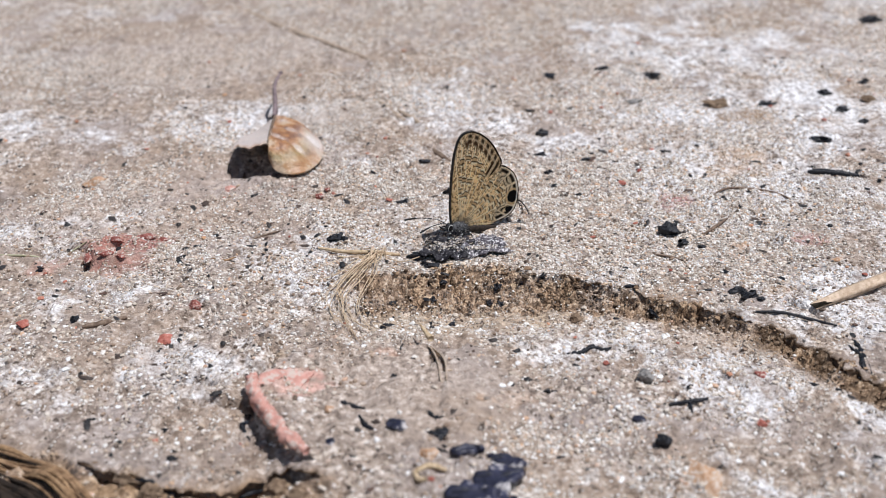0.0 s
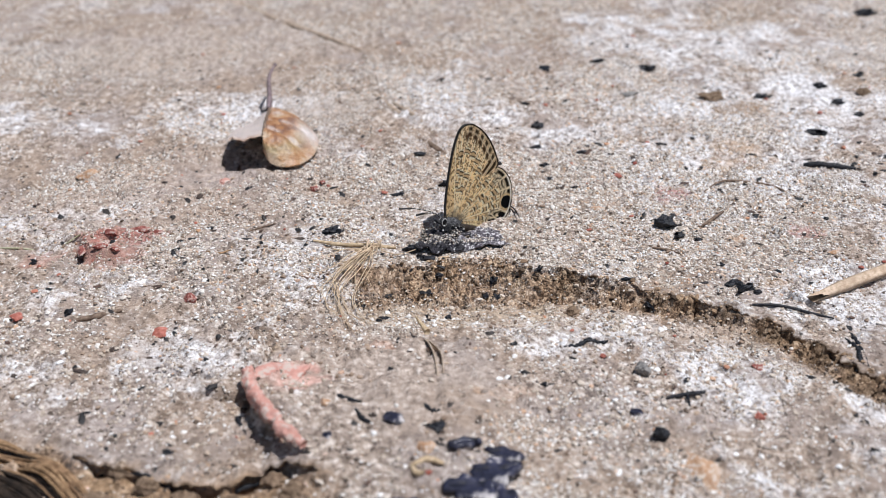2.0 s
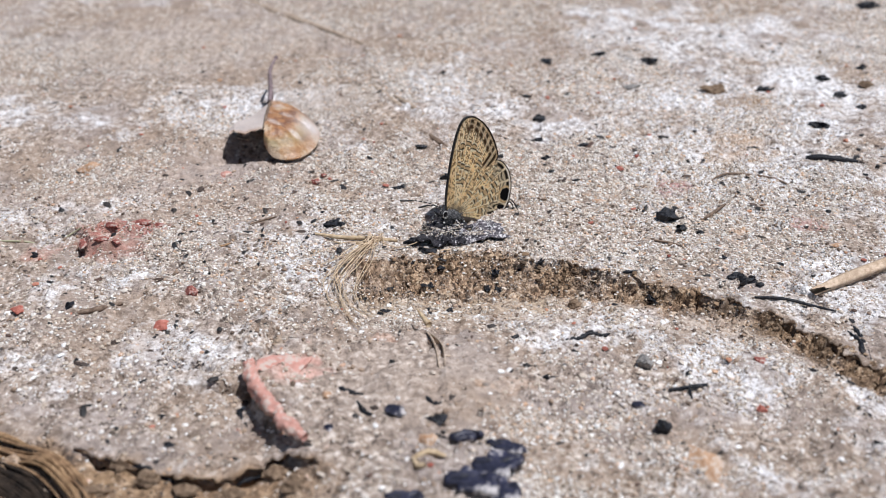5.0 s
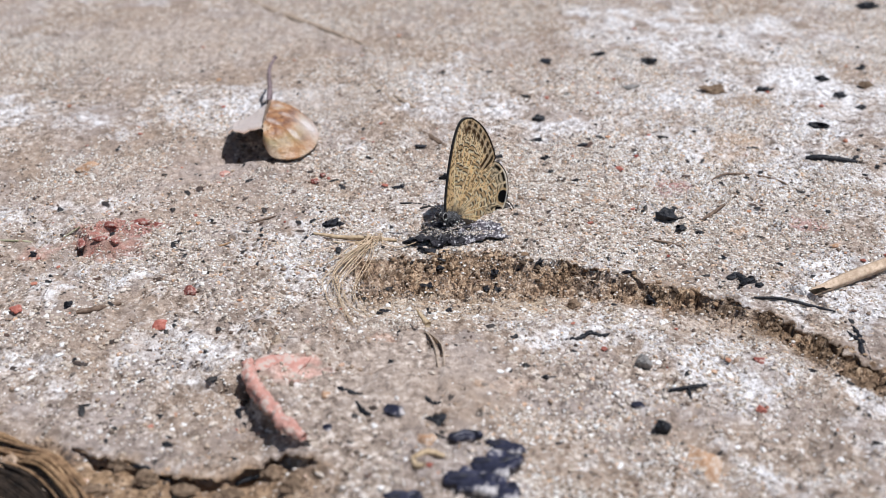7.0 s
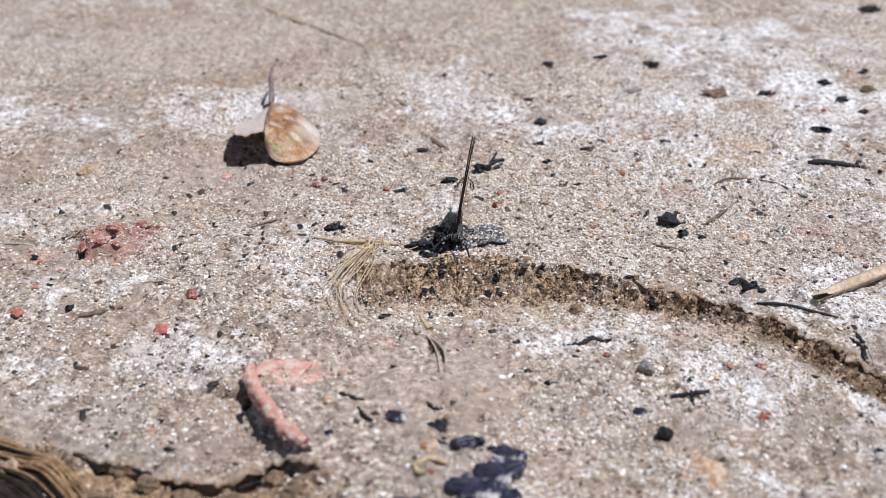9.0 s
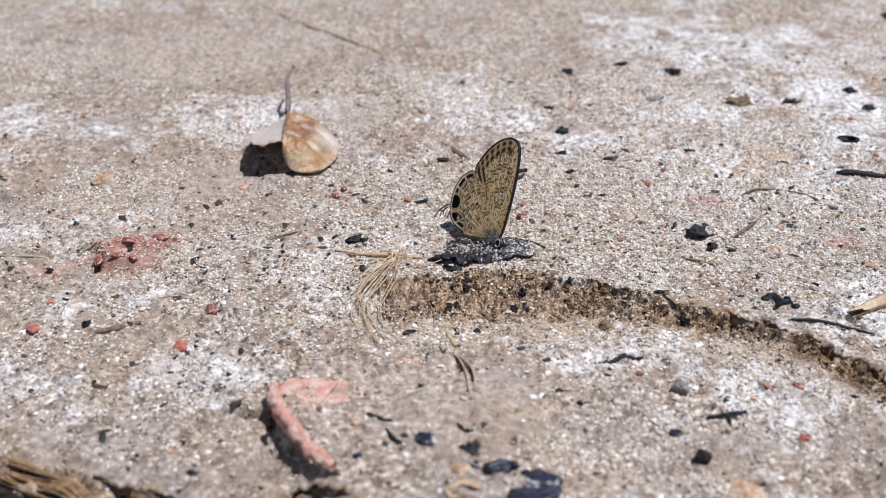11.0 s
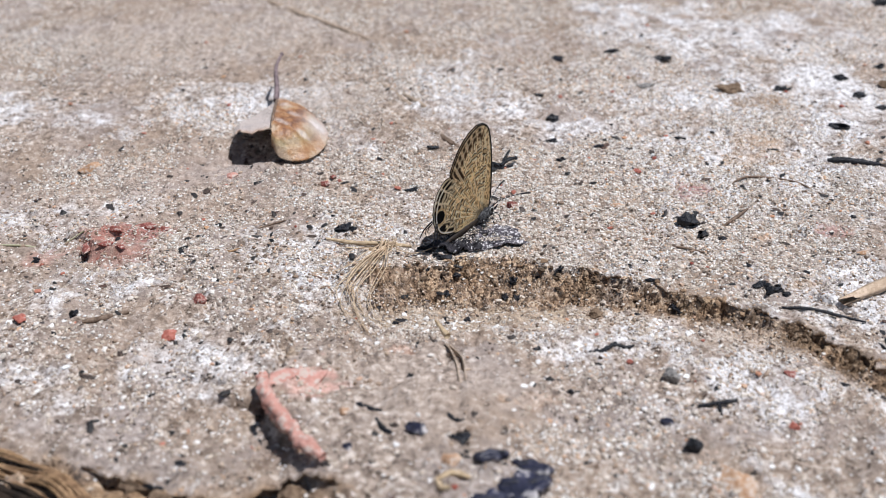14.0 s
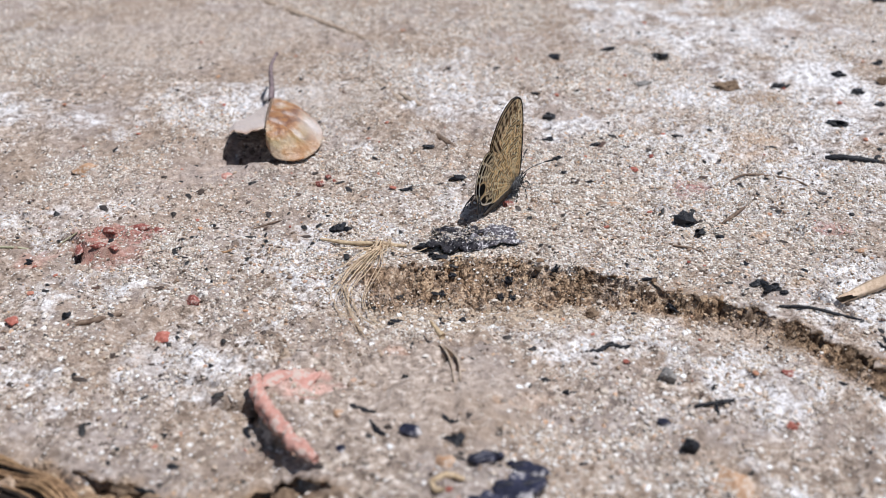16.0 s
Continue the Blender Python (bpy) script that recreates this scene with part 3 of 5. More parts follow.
# ---------------------------------------------------------------- loose grains on the ground
def grains(name, n, place, size, material, label, category, seed, flat=0.75, sink=0.15, stretch=0.6, power=2.2, jag=0.42, coarse=False):
    """Many small broken grains in one mesh; place(rng, n) gives their x, y and a size factor."""
    rng = np.random.RandomState(seed)
    bm = bmesh.new()
    bmesh.ops.create_icosphere(bm, subdivisions=1, radius=1.0)
    base = np.array([v.co[:] for v in bm.verts])
    tri = np.array([[v.index for v in f.verts] for f in bm.faces])
    bm.free()
    if coarse:
        base = np.array([(1, 0, 0), (-1, 0, 0), (0, 1, 0), (0, -1, 0), (0, 0, 1), (0, 0, -1)], float)
        tri = np.array([(0, 2, 4), (2, 1, 4), (1, 3, 4), (3, 0, 4), (2, 0, 5), (1, 2, 5), (3, 1, 5), (0, 3, 5)])
    x, y, k = place(rng, n)
    n = len(x)
    r = size[0] + (size[1] - size[0]) * rng.rand(n) ** power
    r = r * k
    axes = np.stack([0.75 + stretch * rng.rand(n), 0.6 + 0.5 * rng.rand(n), flat * (0.6 + 0.5 * rng.rand(n))], axis=1)
    v = base[None] * (1 + jag * (rng.rand(n, len(base), 1) - 0.5)) * axes[:, None, :] * r[:, None, None]
    w = 2 * np.pi * rng.rand(n)
    tilt = 0.5 * (rng.rand(n) - 0.5)
    c, s = np.cos(w)[:, None], np.sin(w)[:, None]
    zx = v[:, :, 2] + tilt[:, None] * v[:, :, 0]
    v = np.stack([c * v[:, :, 0] - s * v[:, :, 1], s * v[:, :, 0] + c * v[:, :, 1], zx], axis=2)
    z = height(x, y) + r * flat * (0.5 - sink)
    v = v + np.stack([x, y, z], axis=1)[:, None, :]
    faces = (tri[None] + (np.arange(n) * len(base))[:, None, None]).reshape(-1, 3)
    ob = new(name, mesh_of(name, v.reshape(-1, 3), faces, material, smooth=False))
    return tagged(ob, label, category, kind="stuff")


def over_field(keep):
    def place(rng, n):
        x = rng.uniform(-60, 64, max(n * 6, 60000))
        y = rng.uniform(-41, 66, max(n * 6, 60000))
        p = keep(x, y)
        ok = rng.rand(len(x)) < p
        x, y = x[ok][:n], y[ok][:n]
        return x, y, np.ones(len(x))
    return place


def hole_free(x, y):
    return np.hypot(x + 3.3, y - 1.0) > 1.3


QUARTZ = island_material("quartz_sand", [(0.0, (0.16, 0.13, 0.11)), (0.12, (0.38, 0.31, 0.25)), (0.35, (0.56, 0.47, 0.38)), (0.64, (0.66, 0.58, 0.50)), (0.82, (0.90, 0.88, 0.85)), (0.96, (0.95, 0.95, 0.95)), (0.99, (0.62, 0.40, 0.26))], 0.45)
EARTH = island_material("soil_crumb", [(0.0, (0.05, 0.03, 0.018)), (0.3, (0.20, 0.125, 0.074)), (0.6, (0.42, 0.285, 0.178)), (0.9, (0.62, 0.46, 0.315)), (1.0, (0.80, 0.71, 0.60))], 0.9)
SOOT = island_material("charcoal_grit", [(0.0, (0.006, 0.006, 0.008)), (0.6, (0.022, 0.02, 0.02)), (0.85, (0.06, 0.04, 0.03)), (1.0, (0.13, 0.07, 0.05))], 0.6)
CLAYBITS = island_material("brick_crumb", [(0.0, (0.28, 0.07, 0.05)), (0.5, (0.50, 0.20, 0.14)), (1.0, (0.60, 0.36, 0.20))], 0.85)

grains("sand_grains", 62000, over_field(lambda x, y: hole_free(x, y) * (0.02 + 0.98 * np.maximum(sandiness(x, y) ** 2.5, 0.6 * dustiness(x, y)) * (0.25 + 1.5 * np.clip(0.5 + 1.6 * fbm(x, y, 1.8, 211, 2), 0, 1))) * (1 - 0.85 * soiliness(x, y)) * (1 - 0.95 * step((y - 8) / 32))), (0.06, 0.20), QUARTZ,
       "loose pale quartz sand grains on the mud", "sand", 5, coarse=True)
grains("soil_crumbs", 15000, over_field(lambda x, y: hole_free(x, y) * soiliness(x, y)), (0.045, 0.17), EARTH, "brown crumbs of soil on the broken edge", "soil", 6, 0.85, 0.2, coarse=True)
LUMPS = island_material("soil_lump", [(0.0, (0.05, 0.032, 0.02)), (0.5, (0.15, 0.10, 0.062)), (1.0, (0.32, 0.225, 0.145))], 0.9, 0.06)


def on_wall(x, y):
    d = np.interp(x, RIM_X, RIM_Y) - y
    return (d > 0.1) * (d < np.interp(x, (-10, 15, 20, 45), (3.2, 3.0, 2.4, 3.4))) * (x > -9.5) * (x < 44) * np.interp(x, (-10, 14, 20, 40), (0.35, 0.35, 0.5, 0.6))


grains("soil_lumps", 7000, over_field(on_wall), (0.08, 0.34), LUMPS, "dark brown lumps of soil under the broken edge", "soil", 9, 0.8, 0.25, 0.9, 2.4)


def on_edge(x, y):
    d = np.interp(x, RIM_X, RIM_Y) - y + 0.4 * fbm(x, y, 2.0, 231, 2)
    return (np.abs(d - 0.25) < 0.75) * (x > -9) * (x < 44) * np.clip(0.5 + 1.5 * fbm(x, y, 1.6, 232, 2), 0, 1)


grains("edge_crumbs", 2600, over_field(on_edge), (0.10, 0.36), EARTH, "crumbling brown clods along the broken edge", "soil", 12, 0.9, 0.2, 0.8, 2.2, 0.7)
grains("charcoal_grit", 2900, over_field(lambda x, y: hole_free(x, y) * ((0.35 + 0.45 * fbm(x, y, 9, 201, 2)) * (1 - 0.5 * step((y - 18) / 12)))), (0.06, 0.40), SOOT, "fine black charcoal grit on sand", "grit", 7, 0.4, 0.25, 1.4, 5.0, 1.1)
COARSE = island_material("coarse_sand", [(0.0, (0.08, 0.055, 0.04)), (0.2, (0.26, 0.18, 0.125)), (0.5, (0.48, 0.36, 0.265)), (0.75, (0.66, 0.56, 0.46)), (0.92, (0.86, 0.82, 0.77)), (1.0, (0.55, 0.30, 0.17))], 0.7, 0.05)
grains("coarse_sand", 14000, over_field(lambda x, y: hole_free(x, y) * (0.25 + 0.75 * np.exp(-((x - 4) / 22) ** 2 - ((y - 2) / 9) ** 2)) * np.clip(0.45 + 1.3 * fbm(x, y, 5, 221, 3), 0.02, 1) * (1 - 0.4 * soiliness(x, y)) * (1 - 0.95 * step((y - 8) / 14))), (0.06, 0.28), COARSE, "coarse tan and brown sand grains on the mud", "sand", 10, 0.8, 0.15, 0.7, 2.6)
grains("pale_grit", 4000, over_field(lambda x, y: hole_free(x, y) * step((2 - y) / 14) * (1 - soiliness(x, y)) * (1 - 0.7 * np.exp(-((x + 5) / 11) ** 4 - ((y + 27) / 9) ** 4)) * np.clip(0.4 + 1.2 * fbm(x, y, 6, 241, 3), 0.03, 1)), (0.10, 0.34), QUARTZ, "coarse white quartz grit on the near mud", "grit", 13, 0.7, 0.25, 0.5, 2.4, 0.6)
grains("brick_crumbs", 170, over_field(lambda x, y: 0.15 + 0.85 * np.exp(-((x + 35) / 6) ** 2 - ((y - 3) / 4) ** 2)), (0.14, 0.42), CLAYBITS, "small red and orange brick crumbs", "brick crumb", 8, 0.6, 0.2)


# ---------------------------------------------------------------- fragments lying on the ground
def lie(name, x, y, size, turn, material, label, category, group, seed, rough=0.35, sink=0.25, tilt=(0, 0), facets=7, detail=3):
    p = at(x, y, size[2] * (1 - 2 * sink)) * MM
    m = pose(p.x, p.y, p.z, tilt[0], tilt[1], turn)
    return thing(name, chunk(size, seed, rough, facets, detail), material, m, label, category, group, smooth=False)


# a few, as at (-3.3, 1.2) and (-0.8, -32.3), stand in for dark holes
# x, y, half length, half width, half height, turn
for k, (x, y, a, b, c, turn) in enumerate((
        (13.0, 33.7, 1.0, 0.7, 0.5, 10), (49.1, 29.9, 1.3, 0.8, 0.5, -20), (25.2, 5.6, 1.4, 1.1, 0.95, 5), (26.2, 3.6, 0.9, 0.6, 0.4, 40), (29.4, -7.0, 0.8, 0.45, 0.4, 0),
        (30.4, -8.4, 1.0, 0.55, 0.45, 20), (31.3, -7.2, 0.6, 0.5, 0.5, 70), (31.6, -8.9, 0.55, 0.4, 0.35, 10), (30.3, -7.6, 0.5, 0.8, 0.4, 0), (-0.8, -32.3, 0.9, 0.6, 0.3, -20), (-12.8, 4.4, 0.5, 0.4, 0.4, 0), (-11.2, 4.3, 0.5, 0.5, 0.35, 0), (-12.0, 5.0, 0.8, 0.8, 0.4, 0), (45.0, 41.9, 1.1, 0.6, 0.4, 10), (30.7, 52.0, 1.2, 0.9, 0.5, 0), (15.9, 53.6, 1.4, 0.9, 0.4, 0), (54.5, 39.3, 1.0, 0.6, 0.5, 20), (56.5, 35.6, 0.9, 0.6, 0.4, 0), (12.2, 27.3, 0.7, 0.6, 0.4, 0), (28.4, 28.1, 0.5, 0.4, 0.3, 0), (61.0, 49.5, 1.3, 0.7, 0.5, 0), (24.1, 56.1, 1.3, 0.7, 0.4, 15), (70.5, 76.0, 2.0, 1.2, 0.8, 0), (53.5, 44.7, 1.0, 0.7, 0.6, 0), (12.9, 21.7, 0.6, 0.6, 0.4, 30),
        (28.1, 2.6, 0.6, 0.3, 0.25, 15), (29.2, -3.5, 0.6, 0.25, 0.2, -50), (-37.4, -10.4, 0.6, 0.5, 0.4, 60), (-39.6, 0.9, 0.5, 1.0, 0.4, 0), (-19.4, -4.1, 0.28, 0.5, 0.25, 0),
        (-28.8, 0.3, 0.35, 0.35, 0.25, 0), (-23.0, -32.6, 0.45, 0.35, 0.3, 0), (34.9, -4.4, 0.4, 0.25, 0.2, -20), (28.3, 28.3, 0.9, 0.3, 0.25, -15), (-4.8, 14.1, 0.9, 0.5, 0.3, 5),
        (-2.5, 24.4, 0.8, 0.5, 0.35, 15), (8.7, -24.4, 0.35, 0.3, 0.25, 0), (-31.2, -26.8, 0.9, 0.3, 0.2, 15), (4.3, -6.1, 0.35, 0.5, 0.22, 0), (-6.0, -10.8, 0.9, 0.6, 0.35, 5),
        (-1.5, -6.4, 0.4, 0.5, 0.25, 20), (11.8, 40.5, 0.8, 0.4, 0.3, 5), (17.8, 25.4, 0.9, 0.35, 0.25, 10), (4.6, 18.7, 1.3, 0.9, 0.6, 10), (6.3, 19.2, 1.2, 0.25, 0.2, 25),
        (0.9, 15.4, 0.9, 0.6, 0.45, 0), (0.4, -10.6, 0.4, 0.6, 0.3, 0), (-0.4, -3.2, 0.5, 0.35, 0.25, 0), (-44.0, 0.4, 0.5, 0.4, 0.3, 0), (-3.3, 1.2, 1.0, 0.8, 0.5, 8), (-1.6, -0.5, 0.9, 0.5, 0.4, 0), (20.6, -9.4, 0.35, 0.9, 0.25, 25))):
    lie("charcoal_and_hole_fill", x, y, (a, b, c), turn, CHAR, "jagged black charcoal fragment on sand, a few filling in for holes", "charcoal", "charcoal fragments", 300 + k, 1.35, 0.3, (random.Random(k).uniform(-12, 12), 0), 10, 2)

# charcoal bits of the wall, also standing in for its black crannies
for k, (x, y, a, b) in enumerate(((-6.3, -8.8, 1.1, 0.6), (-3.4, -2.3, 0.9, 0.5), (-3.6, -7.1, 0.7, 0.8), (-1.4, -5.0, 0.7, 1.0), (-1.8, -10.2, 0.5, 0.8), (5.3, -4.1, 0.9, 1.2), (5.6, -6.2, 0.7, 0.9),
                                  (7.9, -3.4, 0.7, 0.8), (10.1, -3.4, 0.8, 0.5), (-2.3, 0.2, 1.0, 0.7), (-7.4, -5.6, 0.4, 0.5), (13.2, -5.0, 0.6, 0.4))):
    lie("charcoal_and_hole_fill", x, y, (0.55 * a, 0.55 * b, 0.26), 30 * math.sin(5.0 * k), CHAR, "crumbling black charcoal bit in broken soil, also darkening its crannies", "charcoal", "charcoal fragments", 350 + k, 1.7, 0.46, (0, 0), 8, 3)

for k, (x, y, a, b, c, turn, dark) in enumerate((
        (-25.5, -8.6, 0.85, 0.7, 0.5, -15, 1), (-27.4, -14.1, 0.75, 0.9, 0.3, 0, 0), (-42.1, -11.4, 0.65, 0.8, 0.3, 20, 0), (-15.0, 15.7, 0.6, 0.5, 0.4, 0, 1),
        (14.6, -19.8, 0.35, 0.35, 0.25, 0, 0), (26.9, -28.6, 0.5, 0.5, 0.3, 10, 0), (6.1, 9.5, 0.7, 0.55, 0.5, -20, 1), (28.5, -21.6, 0.7, 0.5, 0.25, -20, 1),
        (-39.0, 2.2, 0.8, 1.2, 0.4, 0, 1), (-33.6, 6.0, 1.2, 0.5, 0.4, 10, 1), (-36.4, 4.4, 0.9, 0.5, 0.35, -20, 1), (-31.6, 5.9, 0.9, 0.4, 0.3, 0, 1),
        (-36.9, 1.4, 0.9, 0.4, 0.3, 15, 1), (-35.2, 1.0, 0.6, 0.4, 0.3, 15, 1), (21.5, 18.6, 0.6, 0.5, 0.3, 0, 0), (-14.2, 17.0, 0.4, 0.4, 0.3, 0, 1), (-13.4, 16.2, 0.3, 0.3, 0.2, 0, 0))):
    lie("brick_fragment", x, y, (a, b, c), turn, BRICK_DARK if dark else BRICK, "small dark red brick fragment on sand" if dark else "small salmon red brick fragment on sand", "brick fragment", "brick fragments", 400 + k)

for k, (x, y, a, b, c, turn) in enumerate(((20.5, -36.3, 1.3, 2.6, 0.45, 25), (17.7, 10.1, 0.9, 0.6, 0.3, 0), (41.5, -1.9, 0.8, 0.5, 0.25, 10), (-1.9, -34.8, 1.0, 0.9, 0.45, 10),
                                           (-43.6, 21.8, 1.5, 1.0, 0.6, 10), (-25.9, 17.8, 0.8, 0.9, 0.35, 0), (-10.3, -28.3, 0.45, 0.45, 0.3, 0))):
    lie("clay_fragment", x, y, (a, b, c), turn, BRICK_ORANGE if k != 5 else BRICK_PINK, "rounded orange clay fragment set in mud", "clay fragment", "clay fragments", 450 + k, 0.3, 0.35)

lie("pebble", 17.8, -22.0, (0.85, 0.9, 0.75), 0, PEBBLE, "rough grey pebble standing in a small hollow", "pebble", "pebbles", 471, 0.4, 0.2)
lie("pebble", 17.7, -32.0, (0.8, 0.65, 0.7), 10, CHAR, "dark slate pebble on sand", "pebble", "pebbles", 472, 0.3, 0.15)
lie("pebble", 16.3, -28.7, (0.7, 0.5, 0.3), 0, CHAR_BLUE, "flat blue grey pebble in mud", "pebble", "pebbles", 473, 0.3, 0.3)
lie("pebble", -9.7, -33.2, (0.5, 0.45, 0.3), 0, CHAR_BLUE, "flat blue grey pebble in mud", "pebble", "pebbles", 474, 0.3, 0.3)
lie("pebble", -4.3, -31.6, (0.8, 1.1, 0.35), 40, CHAR_BLUE, "angular slate blue pebble in mud", "pebble", "pebbles", 475, 0.45, 0.3)
lie("pebble", 26.8, 44.1, (1.6, 0.9, 0.4), 8, PEBBLE, "flat grey stone chip on sand", "pebble", "pebbles", 476, 0.3, 0.3)
lie("mud_clod", 38.3, 42.6, (2.3, 1.3, 0.8), 0, CLOD, "brown crumbling clod of mud", "clod", "clods", 481, 0.5, 0.3)
lie("mud_clod", 59.0, 42.0, (1.1, 0.8, 0.6), 0, CLOD, "brown crumbling clod of mud", "clod", "clods", 482, 0.5, 0.3)
lie("mud_clod", 60.5, 33.5, (1.6, 1.0, 0.6), 0, CLOD, "brown crumbling clod of mud", "clod", "clods", 483, 0.5, 0.3)
lie("mud_clod", 13.0, -9.8, (0.8, 0.6, 0.6), 0, CLOD, "brown crumbling clod of mud", "clod", "clods", 484, 0.5, 0.3)

# pink brick piece sunk in the mud cake, with a raised rim on its broken side
brick = thing("pink_brick", None, None, at(-14.2, -26.6), "weathered pink brick piece sunk in dried mud", "brick")
part("face", chunk((3.0, 2.6, 0.6), 501, 0.22, 5, 4), BRICK_PINK, brick).matrix_basis = pose(-0.1 * MM, 2.6 * MM, -0.98 * MM, 3, 2, -14)

def brick_ridge():
    """The raised rough lip along the broken side."""
    line = bend([(-3.5, 4.6, -1.1), (-3.4, 3.2, -0.7), (-2.8, 0.6, -0.1), (-1.6, -2.4, 0.25), (0.2, -5.2, 0.35), (1.6, -7.0, 0.35), (2.6, -8.0, 0.2)], 12)
    n = len(line) - 1
    v, f = tube(line, [0.60 * math.sin(math.pi * (0.14 + 0.72 * i / n)) ** 0.7 for i in range(n + 1)], 20, 0.0, 3)
    out = []
    for i, q in enumerate(v):
        q, c = Vector(q), line[i // 20]
        k = 1 + 0.5 * noise.noise(q * 0.7) + 0.5 * noise.noise(q * 1.9) + 0.3 * noise.noise(q * 4.5)
        out.append(tuple(c + (q - c) * k))
    return out, f


part("rim", brick_ridge(), BRICK_PINK, brick).location = (0.0, 0.0, -0.15 * MM)

# burnt flakes in the mud in front
def burnt_flake(x, y, rx, ry, turn, seed):
    """A thin ragged flake lying on the mud."""
    o = at(x, y)
    c, sn = math.cos(radians(turn)), math.sin(radians(turn))

    def f(u, v):
        a = 2 * math.pi * u
        k = 1 + 0.20 * math.sin(2 * a + seed) + 0.17 * math.sin(5 * a + 2.1 * seed) + 0.10 * math.sin(9 * a + seed) + 0.05 * math.sin(17 * a)
        px, py = rx * k * v * math.cos(a), ry * k * v * math.sin(a)
        qx, qy = c * px - sn * py, sn * px + c * py
        n = 0.14 * noise.noise(Vector((qx * 0.5 + 9 * seed, qy * 0.5, 0.2))) + 0.04 * noise.noise(Vector((qx * 1.9, qy * 1.9, seed)))
        return (qx, qy, 0.40 + n + 0.12 * v * v - 0.3 * (v > 0.97))
    ob = thing("burnt_flake", sheet(f, 64, 18), CHAR_BLUE, o, "blue black burnt flake dusted with sand", "charcoal flake", "burnt flakes")
    ob.modifiers.new("thickness", "SOLIDIFY").thickness = 0.22 * MM


for flake in ((3.5, -38.0, 1.7, 1.5, 20, 1.0), (1.7, -40.3, 1.7, 1.2, -10, 2.3), (3.9, -40.9, 1.2, 1.4, 5, 3.1), (-3.4, -42.0, 1.7, 0.8, 0, 4.4), (4.5, -35.9, 1.5, 0.45, -25, 5.2), (1.3, -35.0, 1.1, 0.35, 5, 6.0)):
    burnt_flake(*flake)


# ---------------------------------------------------------------- straws, roots, twigs
def ground_line(points, up=0.1):
    return bend([at(x, y, up + (p[0] if p else 0.0)) for x, y, *p in points], 8)


def strand(name, points, radius, material, label, category, group="", up=None, sides=7, wobble=0.2, taper=0.5, seed=0):
    line = ground_line(points, radius * 0.7 if up is None else up)
    n = len(line)
    radii = [radius * (1 - taper * abs(2 * i / (n - 1) - 1) ** 3) for i in range(n)]
    o = line[0].copy()
    geo = tube([p - o for p in line], radii, sides, wobble, seed)
    return thing(name, geo, material, o, label, category, group)


strand("straw_stalk", ((-14.0, 2.4), (-11.0, 1.9), (-8.0, 1.7), (-5.0, 1.5)), 0.24, STRAW, "dry pale straw stalk lying on sand", "straw", "straws", seed=1)
strand("straw_stalk", ((-11.8, 1.3), (-9.5, 1.15), (-7.0, 1.3), (-5.8, 1.5)), 0.15, STRAW, "dry pale straw stalk lying on sand", "straw", "straws", seed=2)
strand("straw_stalk", ((-25.3, 0.2), (-24.0, 0.8), (-22.9, 1.4)), 0.13, BARK, "thin rust brown straw bit on sand", "straw", "straws", seed=3)
strand("grass_blade", ((-54.0, 5.2), (-50.0, 4.4), (-46.1, 3.6), (-43.6, 4.6), (-40.5, 6.4)), 0.12, BLADE_GREEN, "faded green grass blade on cracked mud", "grass blade", seed=4)
strand("twig", ((-21.5, 5.6), (-20.0, 6.4), (-18.6, 7.4)), 0.10, TWIG, "thin dry brown twig on sand", "twig", "twigs", seed=5)
strand("twig", ((30.4, -11.6), (33.0, -12.0), (35.6, -12.8), (38.0, -13.4)), 0.16, CHAR, "thin blackened twig lying on sand", "twig", "twigs", seed=6)
strand("twig", ((44.6, 20.4), (46.0, 19.9), (47.6, 19.3), (50.4, 18.5)), 0.40, CHAR, "short thick blackened twig on sand", "twig", "twigs", seed=7)
strand("twig", ((-36.0, 93.0), (-31.5, 87.0), (-27.0, 80.5), (-19.6, 73.0), (-10.9, 63.0)), 0.6, HUSK, "long weathered brown twig half sunk in mud", "twig", "twigs", up=-0.32, seed=8)
strand("twig", ((-9.5, 47.5), (-5.6, 39.0), (-2.4, 32.5)), 0.42, HUSK, "pale weathered stalk pressed into mud", "twig", "twigs", up=-0.28, seed=9)
strand("twig", ((-6.5, 43.0), (-3.2, 36.0), (-0.4, 30.5)), 0.42, HUSK, "pale weathered stalk pressed into mud", "twig", "twigs", up=-0.28, seed=19)
strand("twig", ((-10.5, 43.0), (-7.0, 37.0)), 0.42, HUSK, "pale weathered stalk pressed into mud", "twig", "twigs", up=-0.3, seed=20)
strand("twig", ((-2.6, 29.4), (-1.2, 27.4), (0.6, 24.8)), 0.42, TWIG, "short brown twig pressed into mud", "twig", "twigs", up=-0.1, seed=10)
strand("twig", ((28.8, 5.0), (30.2, 6.2), (32.0, 8.2)), 0.20, TWIG, "thin dry brown twig on sand", "twig", "twigs", seed=11)
strand("twig", ((31.0, 14.0), (34.0, 16.5), (39.0, 15.5), (41.5, 12.5)), 0.14, TWIG, "thin curved brown twig on sand", "twig", "twigs", seed=12)
strand("twig", ((22.6, 0.8), (24.2, 0.2), (25.4, -0.6)), 0.13, TWIG, "thin dry brown twig on sand", "twig", "twigs", seed=13)
strand("twig", ((-36.0, -12.2), (-34.0, -11.4), (-32.0, -10.4)), 0.30, TWIG, "flat grey brown twig bit on mud", "twig", "twigs", seed=14)
strand("twig", ((-26.0, 34.0), (-14.0, 38.5), (-8.0, 40.0)), 0.14, TWIG, "thin dry brown twig on sand", "twig", "twigs", up=0.0, seed=15)
